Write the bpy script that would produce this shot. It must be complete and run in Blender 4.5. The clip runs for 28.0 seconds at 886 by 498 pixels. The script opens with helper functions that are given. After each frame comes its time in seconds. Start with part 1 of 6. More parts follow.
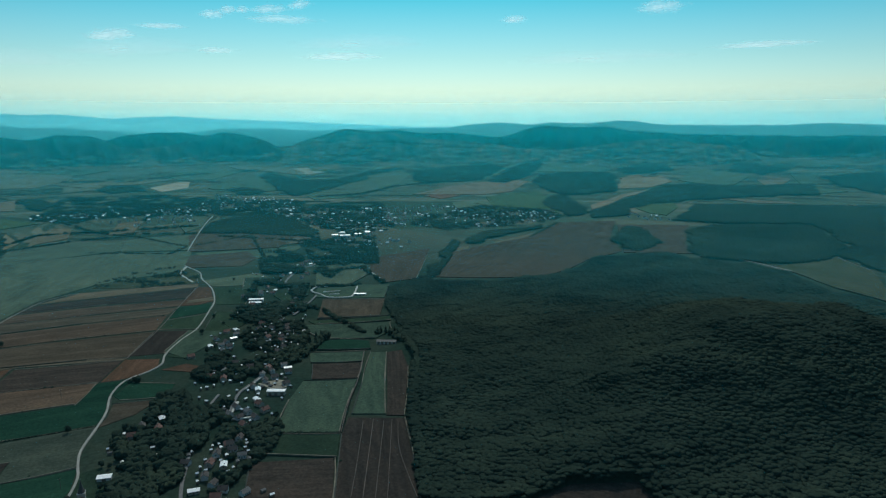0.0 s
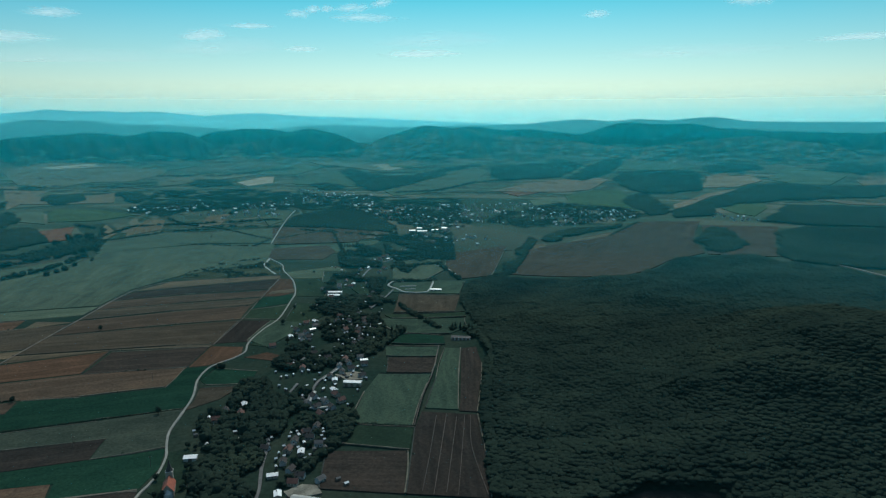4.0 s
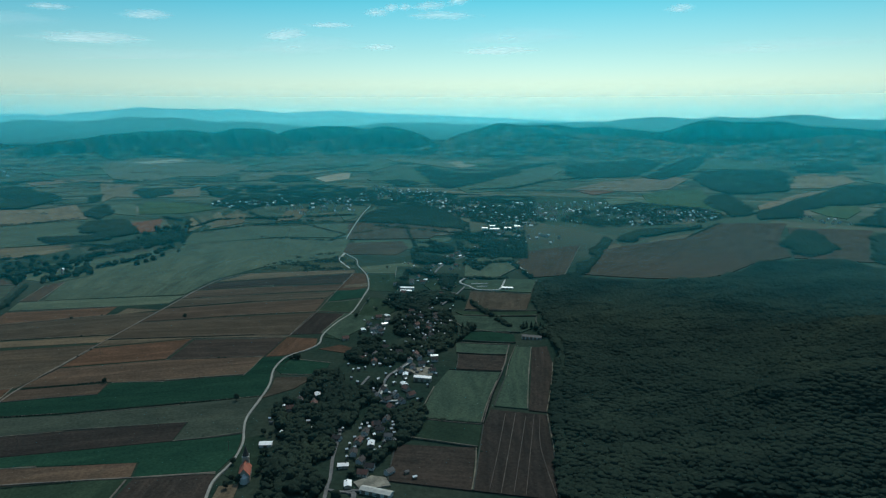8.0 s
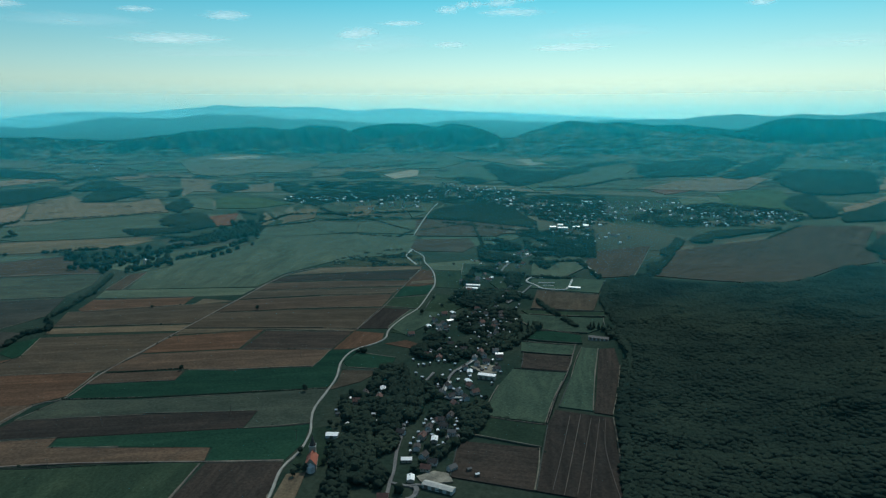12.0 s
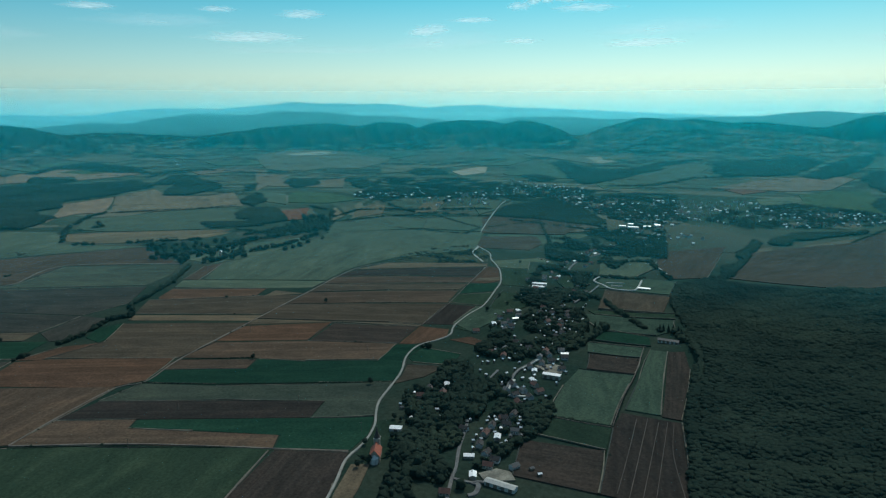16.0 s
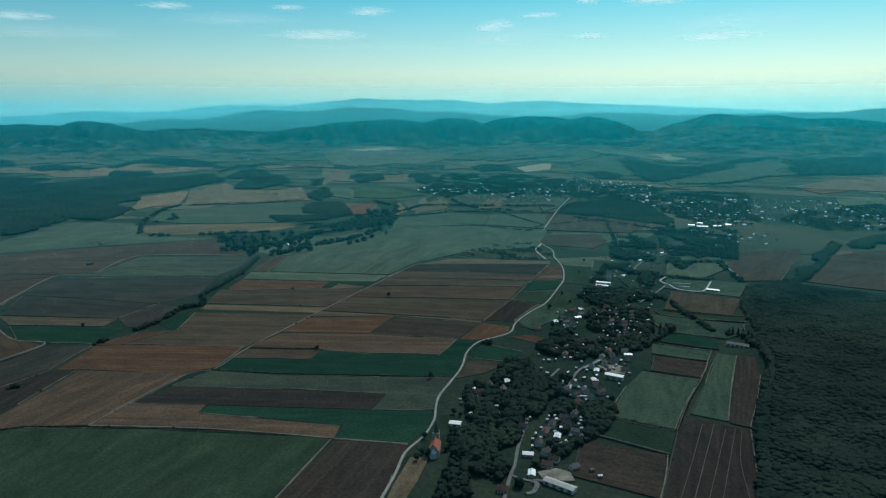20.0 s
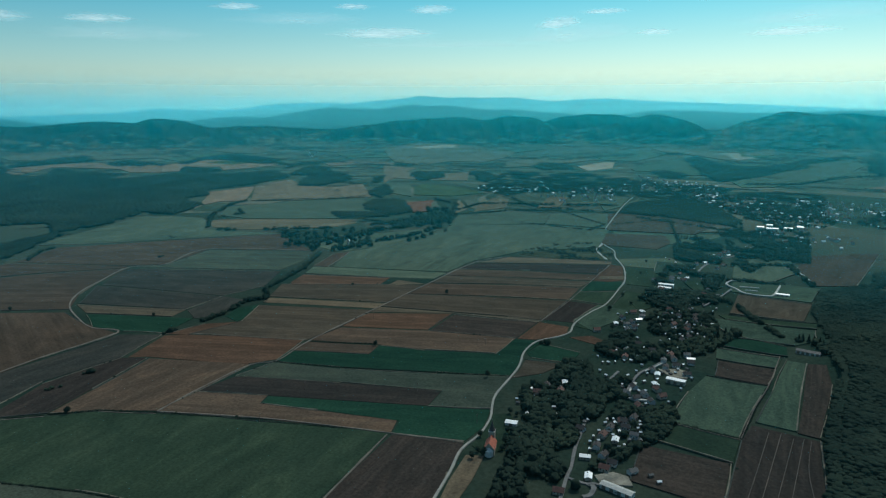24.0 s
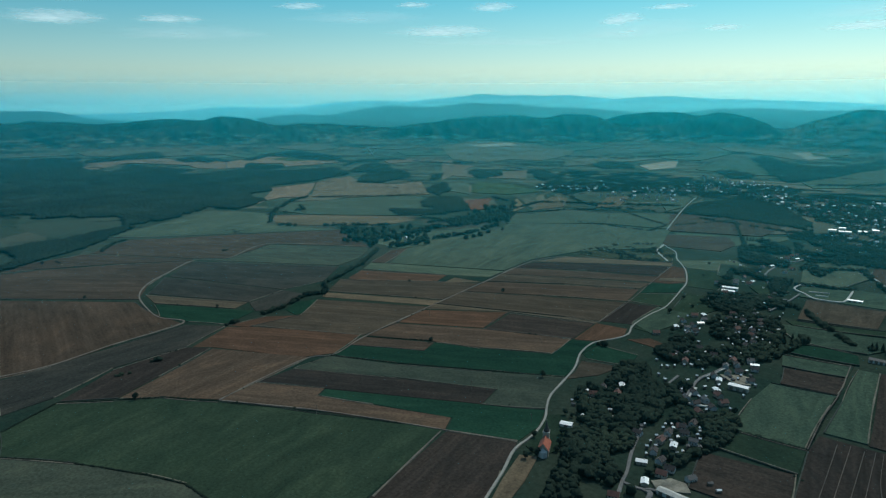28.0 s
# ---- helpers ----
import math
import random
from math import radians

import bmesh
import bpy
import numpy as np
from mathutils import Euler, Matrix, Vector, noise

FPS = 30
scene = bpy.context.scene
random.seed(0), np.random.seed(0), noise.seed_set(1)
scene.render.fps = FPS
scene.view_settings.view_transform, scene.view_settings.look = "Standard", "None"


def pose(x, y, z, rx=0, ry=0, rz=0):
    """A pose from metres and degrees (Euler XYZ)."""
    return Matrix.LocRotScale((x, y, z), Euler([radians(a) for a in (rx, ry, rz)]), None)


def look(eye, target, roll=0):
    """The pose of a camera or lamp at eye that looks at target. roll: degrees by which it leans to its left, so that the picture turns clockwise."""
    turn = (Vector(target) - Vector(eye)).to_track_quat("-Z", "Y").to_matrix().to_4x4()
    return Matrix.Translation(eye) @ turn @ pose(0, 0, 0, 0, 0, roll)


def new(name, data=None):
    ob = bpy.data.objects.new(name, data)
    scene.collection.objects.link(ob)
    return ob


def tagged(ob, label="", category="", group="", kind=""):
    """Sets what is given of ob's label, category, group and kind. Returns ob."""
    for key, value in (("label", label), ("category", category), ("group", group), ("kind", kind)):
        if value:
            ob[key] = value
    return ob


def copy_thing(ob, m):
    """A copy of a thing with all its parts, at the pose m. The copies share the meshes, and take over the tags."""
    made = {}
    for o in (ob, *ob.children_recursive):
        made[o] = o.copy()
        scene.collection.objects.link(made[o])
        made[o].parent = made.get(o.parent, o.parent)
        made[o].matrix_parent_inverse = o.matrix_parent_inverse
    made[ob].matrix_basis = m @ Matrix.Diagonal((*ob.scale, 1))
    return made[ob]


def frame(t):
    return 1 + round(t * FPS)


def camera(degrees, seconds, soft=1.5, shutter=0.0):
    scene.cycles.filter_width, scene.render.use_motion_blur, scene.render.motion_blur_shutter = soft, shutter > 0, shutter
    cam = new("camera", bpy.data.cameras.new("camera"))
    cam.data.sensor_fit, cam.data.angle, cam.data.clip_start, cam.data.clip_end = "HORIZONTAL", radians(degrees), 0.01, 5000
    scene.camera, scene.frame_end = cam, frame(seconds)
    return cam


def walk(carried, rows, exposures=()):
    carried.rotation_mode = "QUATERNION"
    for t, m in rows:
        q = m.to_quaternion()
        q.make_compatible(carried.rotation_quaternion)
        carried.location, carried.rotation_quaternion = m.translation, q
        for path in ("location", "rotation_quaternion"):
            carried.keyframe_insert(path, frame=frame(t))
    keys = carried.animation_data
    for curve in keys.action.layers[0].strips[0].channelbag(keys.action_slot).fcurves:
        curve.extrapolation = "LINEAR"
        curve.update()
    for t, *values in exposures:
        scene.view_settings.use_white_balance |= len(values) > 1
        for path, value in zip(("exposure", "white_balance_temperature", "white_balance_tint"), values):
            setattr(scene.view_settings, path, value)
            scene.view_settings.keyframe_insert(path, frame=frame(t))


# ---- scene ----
cam = camera(65.3, 28.0, soft=1.25)

EYE = Vector((0.0, 0.0, 300.0))
# seconds, heading to the left of +y, tilt, lean
VIEW = [(0, 0.01, -10.30, -0.11), (1, 1.59, -10.32, -0.07), (2, 3.18, -10.40, -0.10), (3, 4.81, -10.48, -0.12), (4, 6.42, -10.55, -0.11),
        (5, 8.01, -10.60, -0.09), (6, 9.57, -10.66, -0.08), (7, 11.07, -10.70, -0.06), (8, 12.51, -10.75, -0.06), (9, 13.93, -10.80, -0.06),
        (10, 15.33, -10.85, -0.07), (11, 16.72, -10.90, -0.08), (12, 18.13, -10.95, -0.08), (13, 19.54, -11.01, -0.07), (14, 20.95, -11.07, -0.07),
        (15, 22.35, -11.13, -0.06), (16, 23.74, -11.20, -0.05), (17, 25.10, -11.27, -0.05), (18, 26.43, -11.35, -0.06), (19, 27.74, -11.43, -0.08),
        (20, 29.01, -11.51, -0.10), (21, 30.27, -11.57, -0.12), (22, 31.52, -11.61, -0.13), (23, 32.76, -11.65, -0.13), (24, 33.99, -11.67, -0.13),
        (25, 35.20, -11.69, -0.14), (26, 36.38, -11.72, -0.16), (27, 37.56, -11.77, -0.18), (28, 38.79, -11.83, -0.16)]

def gaze(heading, tilt, lean):
    h, e = radians(heading), radians(tilt)
    ahead = Vector((-math.sin(h) * math.cos(e), math.cos(h) * math.cos(e), math.sin(e)))
    return look(EYE, EYE + ahead * 100, lean)


walk(cam, [(t, gaze(h, e, k)) for t, h, e, k in VIEW],
     [(0, -0.18, 6300, 2), (28, -0.10, 6300, 2)])

# ---- sky and sun ----
SUN_AZ, SUN_EL = radians(2), radians(50)
world = bpy.data.worlds.new("sky")
scene.world = world
world.use_nodes = True
wn, wl = world.node_tree.nodes, world.node_tree.links
wn.clear()
sky_tex = wn.new("ShaderNodeTexSky")
sky_tex.sky_type, sky_tex.sun_disc = "NISHITA", False
sky_tex.sun_elevation, sky_tex.sun_rotation = SUN_EL, -SUN_AZ
sky_tex.altitude, sky_tex.air_density, sky_tex.dust_density, sky_tex.ozone_density = 500, 1.0, 2.0, 1.0
sky_bg, sky_out = wn.new("ShaderNodeBackground"), wn.new("ShaderNodeOutputWorld")
sky_bg.inputs["Strength"].default_value = 0.15
# the clear air is a saturated cyan above a pale, dusty band at the horizon
sky_co, sky_sep, sky_band = wn.new("ShaderNodeTexCoord"), wn.new("ShaderNodeSeparateXYZ"), wn.new("ShaderNodeValToRGB")
wl.new(sky_co.outputs["Generated"], sky_sep.inputs[0])
wl.new(sky_sep.outputs["Z"], sky_band.inputs["Fac"])
SKY_TINTS = ((0.0, (0.76, 1.00, 1.06)), (0.03, (0.72, 0.87, 0.90)), (0.09, (0.45, 0.72, 0.74)), (0.17, (0.13, 0.60, 0.66)), (0.45, (0.92, 1.02, 0.97)))
tints = sky_band.color_ramp.elements
tints[0].position, tints[0].color = SKY_TINTS[0][0], (*SKY_TINTS[0][1], 1)
tints[-1].position, tints[-1].color = SKY_TINTS[-1][0], (*SKY_TINTS[-1][1], 1)
for at, tint in SKY_TINTS[1:-1]:
    tints.new(at).color = (*tint, 1)
sky_mix = wn.new("ShaderNodeMix")
sky_mix.data_type, sky_mix.blend_type = "RGBA", "MULTIPLY"
sky_mix.inputs[0].default_value = 1.0
wl.new(sky_tex.outputs["Color"], sky_mix.inputs[6])
wl.new(sky_band.outputs["Color"], sky_mix.inputs[7])
wl.new(sky_mix.outputs[2], sky_bg.inputs["Color"])
wl.new(sky_bg.outputs["Background"], sky_out.inputs["Surface"])

sun_data = bpy.data.lights.new("sun", "SUN")
sun_data.energy, sun_data.angle, sun_data.color = 2.1, radians(0.6), (1.0, 0.95, 0.86)
sun = new("sun", sun_data)
sun_dir = Vector((-math.sin(SUN_AZ) * math.cos(SUN_EL), math.cos(SUN_AZ) * math.cos(SUN_EL), math.sin(SUN_EL)))
sun.matrix_world = look(sun_dir * 2000, (0, 0, 0))


# ---- materials ----
def nodes_of(name):
    m = bpy.data.materials.new(name)
    m.use_nodes = True
    nt = m.node_tree
    return m, nt.nodes, nt.links, nt.nodes["Principled BSDF"]


def mix_rgb(n, l, fac, a, b, mode="MIX"):
    x = n.new("ShaderNodeMix")
    x.data_type, x.blend_type = "RGBA", mode
    for sock, v in ((x.inputs[0], fac), (x.inputs[6], a), (x.inputs[7], b)):
        if isinstance(v, (int, float)):
            sock.default_value = v
        elif isinstance(v, tuple):
            sock.default_value = (*v, 1)
        else:
            l.new(v, sock)
    return x.outputs[2]


def noise_of(n, l, coord, scale, detail=4, rough=0.55, warp=0.0):
    x = n.new("ShaderNodeTexNoise")
    x.inputs["Scale"].default_value, x.inputs["Detail"].default_value = scale, detail
    x.inputs["Roughness"].default_value, x.inputs["Distortion"].default_value = rough, warp
    l.new(coord, x.inputs["Vector"])
    return x.outputs["Fac"]


def ramp_of(n, l, fac, stops, kind="LINEAR"):
    x = n.new("ShaderNodeValToRGB")
    x.color_ramp.interpolation = kind
    ends = x.color_ramp.elements
    ends[-1].position, ends[-1].color = stops[-1][0], (*stops[-1][1], 1)
    ends[0].position, ends[0].color = stops[0][0], (*stops[0][1], 1)
    for p, c in stops[1:-1]:
        ends.new(p).color = (*c, 1)
    l.new(fac, x.inputs["Fac"])
    return x.outputs["Color"]


def stretched(n, l, coord, sx, sy, sz=1.0):
    x = n.new("ShaderNodeMapping")
    x.inputs["Scale"].default_value = (sx, sy, sz)
    l.new(coord, x.inputs["Vector"])
    return x.outputs["Vector"]


def tone(c, k):
    return tuple(min(1, v * k) for v in c)


def crop_material(name, base, other, row=6.0, streak=0.5, rough=0.95):
    """Field surface: broad patches, streaks along the rows, furrows and grain."""
    m, n, l, p = nodes_of(name)
    tc = n.new("ShaderNodeTexCoord")
    oc = tc.outputs["Object"]
    info = n.new("ShaderNodeObjectInfo")
    broad = noise_of(n, l, oc, 0.012, 5, 0.6, 0.6)
    lines = noise_of(n, l, stretched(n, l, oc, 0.004, 1.0 / row), 1.0, 3, 0.6)
    grain = noise_of(n, l, oc, 0.35, 5, 0.7)
    c = mix_rgb(n, l, ramp_of(n, l, broad, [(0.35, (0, 0, 0)), (0.65, (1, 1, 1))]), base, other)
    c = mix_rgb(n, l, streak, c, ramp_of(n, l, lines, [(0.3, tone(base, 0.6)), (0.7, tone(other, 1.45))]))
    blotch = noise_of(n, l, stretched(n, l, oc, 0.011, 0.03), 1.0, 6, 0.65, 1.2)
    c = mix_rgb(n, l, 1.0, c, ramp_of(n, l, blotch, [(0.3, (0.72, 0.75, 0.78)), (0.5, (1.0, 1.0, 1.0)), (0.7, (1.34, 1.25, 1.18))]), "MULTIPLY")
    c = mix_rgb(n, l, 0.75, c, ramp_of(n, l, grain, [(0.3, (0.55, 0.55, 0.55)), (0.7, (1.4, 1.4, 1.4))]), "MULTIPLY")
    c = mix_rgb(n, l, 1.0, c, ramp_of(n, l, info.outputs["Random"], [(0.0, (0.82, 0.84, 0.86)), (1.0, (1.16, 1.12, 1.08))]), "MULTIPLY")
    l.new(c, p.inputs["Base Color"])
    p.inputs["Roughness"].default_value, p.inputs["Specular IOR Level"].default_value = rough, 0.0
    b = n.new("ShaderNodeBump")
    b.inputs["Strength"].default_value, b.inputs["Distance"].default_value = 0.5, 0.6
    l.new(grain, b.inputs["Height"])
    l.new(b.outputs["Normal"], p.inputs["Normal"])
    return m


def leaf_material(name, base, other, clump=0.5):
    m, n, l, p = nodes_of(name)
    geo, tc = n.new("ShaderNodeNewGeometry"), n.new("ShaderNodeTexCoord")
    oc = tc.outputs["Object"]
    fine = noise_of(n, l, oc, clump * 1.6, 5, 0.7)
    stand = noise_of(n, l, oc, 0.012, 4, 0.6, 0.8)
    c = mix_rgb(n, l, ramp_of(n, l, geo.outputs["Random Per Island"], [(0.1, (0, 0, 0)), (0.9, (1, 1, 1))]), base, other)
    c = mix_rgb(n, l, 0.9, c, ramp_of(n, l, stand, [(0.3, (0.72, 0.75, 0.78)), (0.5, (0.95, 0.95, 0.95)), (0.72, (1.28, 1.24, 1.18))]), "MULTIPLY")
    c = mix_rgb(n, l, 0.8, c, ramp_of(n, l, fine, [(0.35, (0.65, 0.68, 0.7)), (0.65, (1.3, 1.27, 1.2))]), "MULTIPLY")
    age = noise_of(n, l, oc, 0.0045, 4, 0.55, 1.0)
    c = mix_rgb(n, l, 1.0, c, ramp_of(n, l, age, [(0.34, (0.74, 0.78, 0.82)), (0.52, (1.0, 1.0, 1.0)), (0.68, (1.26, 1.2, 1.12))]), "MULTIPLY")
    l.new(c, p.inputs["Base Color"])
    p.inputs["Roughness"].default_value, p.inputs["Specular IOR Level"].default_value = 1.0, 0.0
    b = n.new("ShaderNodeBump")
    b.inputs["Strength"].default_value, b.inputs["Distance"].default_value = 0.5, 1.2
    l.new(fine, b.inputs["Height"])
    # leaves hang at every angle, so a crown is shaded more evenly than a solid
    spread, level = n.new("ShaderNodeVectorMath"), n.new("ShaderNodeVectorMath")
    spread.operation, level.operation = "ADD", "NORMALIZE"
    spread.inputs[1].default_value = (0, 0, 4.0)
    l.new(b.outputs["Normal"], spread.inputs[0])
    l.new(spread.outputs["Vector"], level.inputs[0])
    l.new(level.outputs["Vector"], p.inputs["Normal"])
    return m


def plain_material(name, base, rough=0.8, metal=0.0, grain=1.2, depth=0.25):
    m, n, l, p = nodes_of(name)
    tc, info = n.new("ShaderNodeTexCoord"), n.new("ShaderNodeObjectInfo")
    oc = tc.outputs["Object"]
    spots = noise_of(n, l, oc, grain, 5, 0.65)
    stain = noise_of(n, l, oc, grain * 0.15, 3, 0.5, 0.5)
    c = mix_rgb(n, l, 1.0, base, ramp_of(n, l, spots, [(0.3, (1 - depth,) * 3), (0.7, (1 + depth,) * 3)]), "MULTIPLY")
    c = mix_rgb(n, l, 1.0, c, ramp_of(n, l, stain, [(0.35, (1 - depth, 1 - depth, 1 - depth * 0.9)), (0.6, (1, 1, 1))]), "MULTIPLY")
    c = mix_rgb(n, l, 1.0, c, ramp_of(n, l, info.outputs["Random"], [(0.0, (0.85, 0.85, 0.85)), (1.0, (1.1, 1.08, 1.05))]), "MULTIPLY")
    l.new(c, p.inputs["Base Color"])
    p.inputs["Roughness"].default_value, p.inputs["Metallic"].default_value = rough, metal
    return m


LEVEL, SWEEP, RIM = 2400.0, 2450.0, 4720.0


SOILS = {
    "ploughed": ((0.033, 0.029, 0.025), (0.040, 0.033, 0.028), 5, "dark brown ploughed field"),
    "fallow": ((0.052, 0.045, 0.034), (0.061, 0.051, 0.038), 8, "grey-brown fallow field"),
    "slate": ((0.033, 0.035, 0.031), (0.041, 0.042, 0.036), 9, "dark slate-grey bare field"),
    "stubble": ((0.064, 0.048, 0.035), (0.078, 0.057, 0.041), 7, "pale brown stubble field"),
    "ochre": ((0.069, 0.044, 0.029), (0.085, 0.052, 0.035), 6, "reddish ochre stubble field"),
    "russet": ((0.058, 0.045, 0.033), (0.070, 0.052, 0.038), 7, "russet harvested field"),
    "straw": ((0.086, 0.070, 0.049), (0.109, 0.089, 0.060), 5, "pale straw-covered strip of field"),
    "clover": ((0.013, 0.037, 0.024), (0.016, 0.044, 0.028), 9, "deep green clover field"),
    "pasture": ((0.022, 0.039, 0.025), (0.028, 0.045, 0.029), 14, "green grass pasture"),
    "olive": ((0.046, 0.058, 0.043), (0.053, 0.065, 0.048), 10, "olive-green grass field"),
    "lawn": ((0.037, 0.060, 0.043), (0.045, 0.069, 0.049), 8, "light green mown meadow"),
    "scrub": ((0.035, 0.046, 0.028), (0.053, 0.058, 0.036), 12, "rough scrubby grassland"),
    "meadow": ((0.068, 0.090, 0.061), (0.083, 0.105, 0.071), 16, "grey-green meadow"),
    "fallow_mid": ((0.081, 0.072, 0.055), (0.098, 0.086, 0.062), 14, "grey fallow field"),
    "hay": ((0.127, 0.102, 0.072), (0.162, 0.127, 0.089), 16, "pale hay meadow"),
    "hay_grey": ((0.119, 0.101, 0.070), (0.147, 0.123, 0.083), 16, "grey-green mown field"),
    "straw_mid": ((0.100, 0.083, 0.053), (0.143, 0.117, 0.074), 9, "dry striped stubble field"),
    "terracotta": ((0.105, 0.053, 0.036), (0.124, 0.065, 0.043), 12, "reddish bare field"),
    "green_far": ((0.039, 0.064, 0.033), (0.052, 0.076, 0.038), 16, "bright green field in the valley"),
    "upland": ((0.052, 0.079, 0.054), (0.067, 0.095, 0.063), 40, "green upland field"),
    "upland_hay": ((0.075, 0.081, 0.056), (0.094, 0.097, 0.067), 40, "pale upland field"),
    "pale_far": ((0.181, 0.174, 0.135), (0.214, 0.200, 0.153), 25, "pale harvested upland field"),
    "rubble": ((0.150, 0.140, 0.110), (0.270, 0.255, 0.205), 3, "pale rubble and bare earth of a yard"),
}
MADE = {}


def crop(kind, r):
    base, other, row, label = SOILS[kind]
    streak = 0.22 if base[1] > base[0] or r > 1300 else 0.42
    if kind not in MADE:
        MADE[kind] = crop_material(kind, base, other, row, streak)
    return MADE[kind], label


LEAVES = leaf_material("foliage", (0.019, 0.030, 0.023), (0.025, 0.037, 0.028), 0.35)
BARK = plain_material("bark", (0.07, 0.05, 0.035), 0.95, 0, 3, 0.4)
GRAVEL = plain_material("pale_gravel", (0.29, 0.28, 0.24), 0.95, 0, 0.8, 0.25)
ASPHALT = plain_material("worn_asphalt", (0.12, 0.12, 0.115), 0.9, 0, 0.6, 0.25)
FAINT = plain_material("pressed_soil", (0.085, 0.066, 0.052), 0.95, 0, 0.5, 0.35)
DIRT = plain_material("dry_dirt", (0.135, 0.112, 0.086), 0.95, 0, 0.5, 0.35)
CONCRETE = plain_material("pale_concrete", (0.42, 0.42, 0.38), 0.9, 0, 0.6, 0.2)
PLASTER = plain_material("white_plaster", (0.42, 0.42, 0.39), 0.9, 0, 0.8, 0.15)
CREAM = plain_material("cream_plaster", (0.32, 0.28, 0.22), 0.9, 0, 0.8, 0.18)
TILE_RED = plain_material("red_roof_tile", (0.11, 0.045, 0.032), 0.8, 0, 1.5, 0.3)
CHURCH_TILE = plain_material("orange_roof_tile", (0.32, 0.085, 0.045), 0.8, 0, 1.5, 0.25)
TILE_BROWN = plain_material("brown_roof_tile", (0.050, 0.040, 0.036), 0.85, 0, 1.5, 0.3)
SLATE = plain_material("grey_roof_sheet", (0.065, 0.068, 0.068), 0.7, 0, 1.2, 0.2)
ROOF_WHITE = plain_material("white_roof_sheet", (0.80, 0.80, 0.78), 0.38, 0, 0.7, 0.1)
TOWN_ROOF = plain_material("grey_brown_roof_tile", (0.060, 0.050, 0.046), 0.8, 0, 1, 0.3)
TOWN_SHEET = plain_material("pale_grey_roof_sheet", (0.70, 0.71, 0.69), 0.4, 0, 1, 0.2)
TOWN_WALL = plain_material("pale_town_plaster", (0.32, 0.32, 0.29), 0.9, 0, 0.8, 0.2)
GLASS = plain_material("dark_window_glass", (0.03, 0.035, 0.04), 0.1, 0, 1, 0.1)
WOOD = plain_material("grey_timber", (0.13, 0.10, 0.075), 0.9, 0, 2, 0.3)
METAL = plain_material("dull_metal", (0.35, 0.36, 0.36), 0.5, 0.6, 2, 0.15)
STRAW_BALE = plain_material("straw_bale", (0.28, 0.22, 0.13), 0.95, 0, 3, 0.3)


def ground_material():
    """Grassland broken into strips of many colours by the parcels that the fields leave over."""
    m, n, l, p = nodes_of("valley_grassland")
    tc = n.new("ShaderNodeTexCoord")
    oc = tc.outputs["Object"]
    v = n.new("ShaderNodeTexVoronoi")
    v.inputs["Scale"].default_value, v.inputs["Randomness"].default_value = 1.0, 0.8
    l.new(stretched(n, l, oc, 1 / 240, 1 / 130), v.inputs["Vector"])
    sep = n.new("ShaderNodeSeparateColor")
    l.new(v.outputs["Color"], sep.inputs["Color"])
    parcels = ramp_of(n, l, sep.outputs[0], [(0.0, (0.034, 0.052, 0.036)), (0.2, (0.064, 0.078, 0.054)), (0.4, (0.044, 0.064, 0.044)),
                                             (0.58, (0.094, 0.094, 0.066)), (0.74, (0.056, 0.074, 0.052)), (0.9, (0.125, 0.116, 0.080))], "CONSTANT")
    broad = noise_of(n, l, oc, 0.006, 5, 0.6, 0.5)
    grain = noise_of(n, l, oc, 0.2, 5, 0.7)
    out = n.new("ShaderNodeVectorMath")
    out.operation = "LENGTH"
    l.new(oc, out.inputs[0])

    def outward(a, b):
        x = n.new("ShaderNodeMapRange")
        x.inputs["From Min"].default_value, x.inputs["From Max"].default_value = a, b
        l.new(out.outputs["Value"], x.inputs["Value"])
        return x.outputs["Result"]

    garden = mix_rgb(n, l, ramp_of(n, l, broad, [(0.42, (0, 0, 0)), (0.6, (1, 1, 1))]), (0.017, 0.032, 0.024), (0.032, 0.043, 0.031))
    c = mix_rgb(n, l, outward(1100, 2300), garden, parcels)
    c = mix_rgb(n, l, 0.8, c, ramp_of(n, l, grain, [(0.3, (0.6, 0.6, 0.6)), (0.7, (1.35, 1.35, 1.35))]), "MULTIPLY")
    l.new(c, p.inputs["Base Color"])
    p.inputs["Roughness"].default_value, p.inputs["Specular IOR Level"].default_value = 1.0, 0.0
    return m


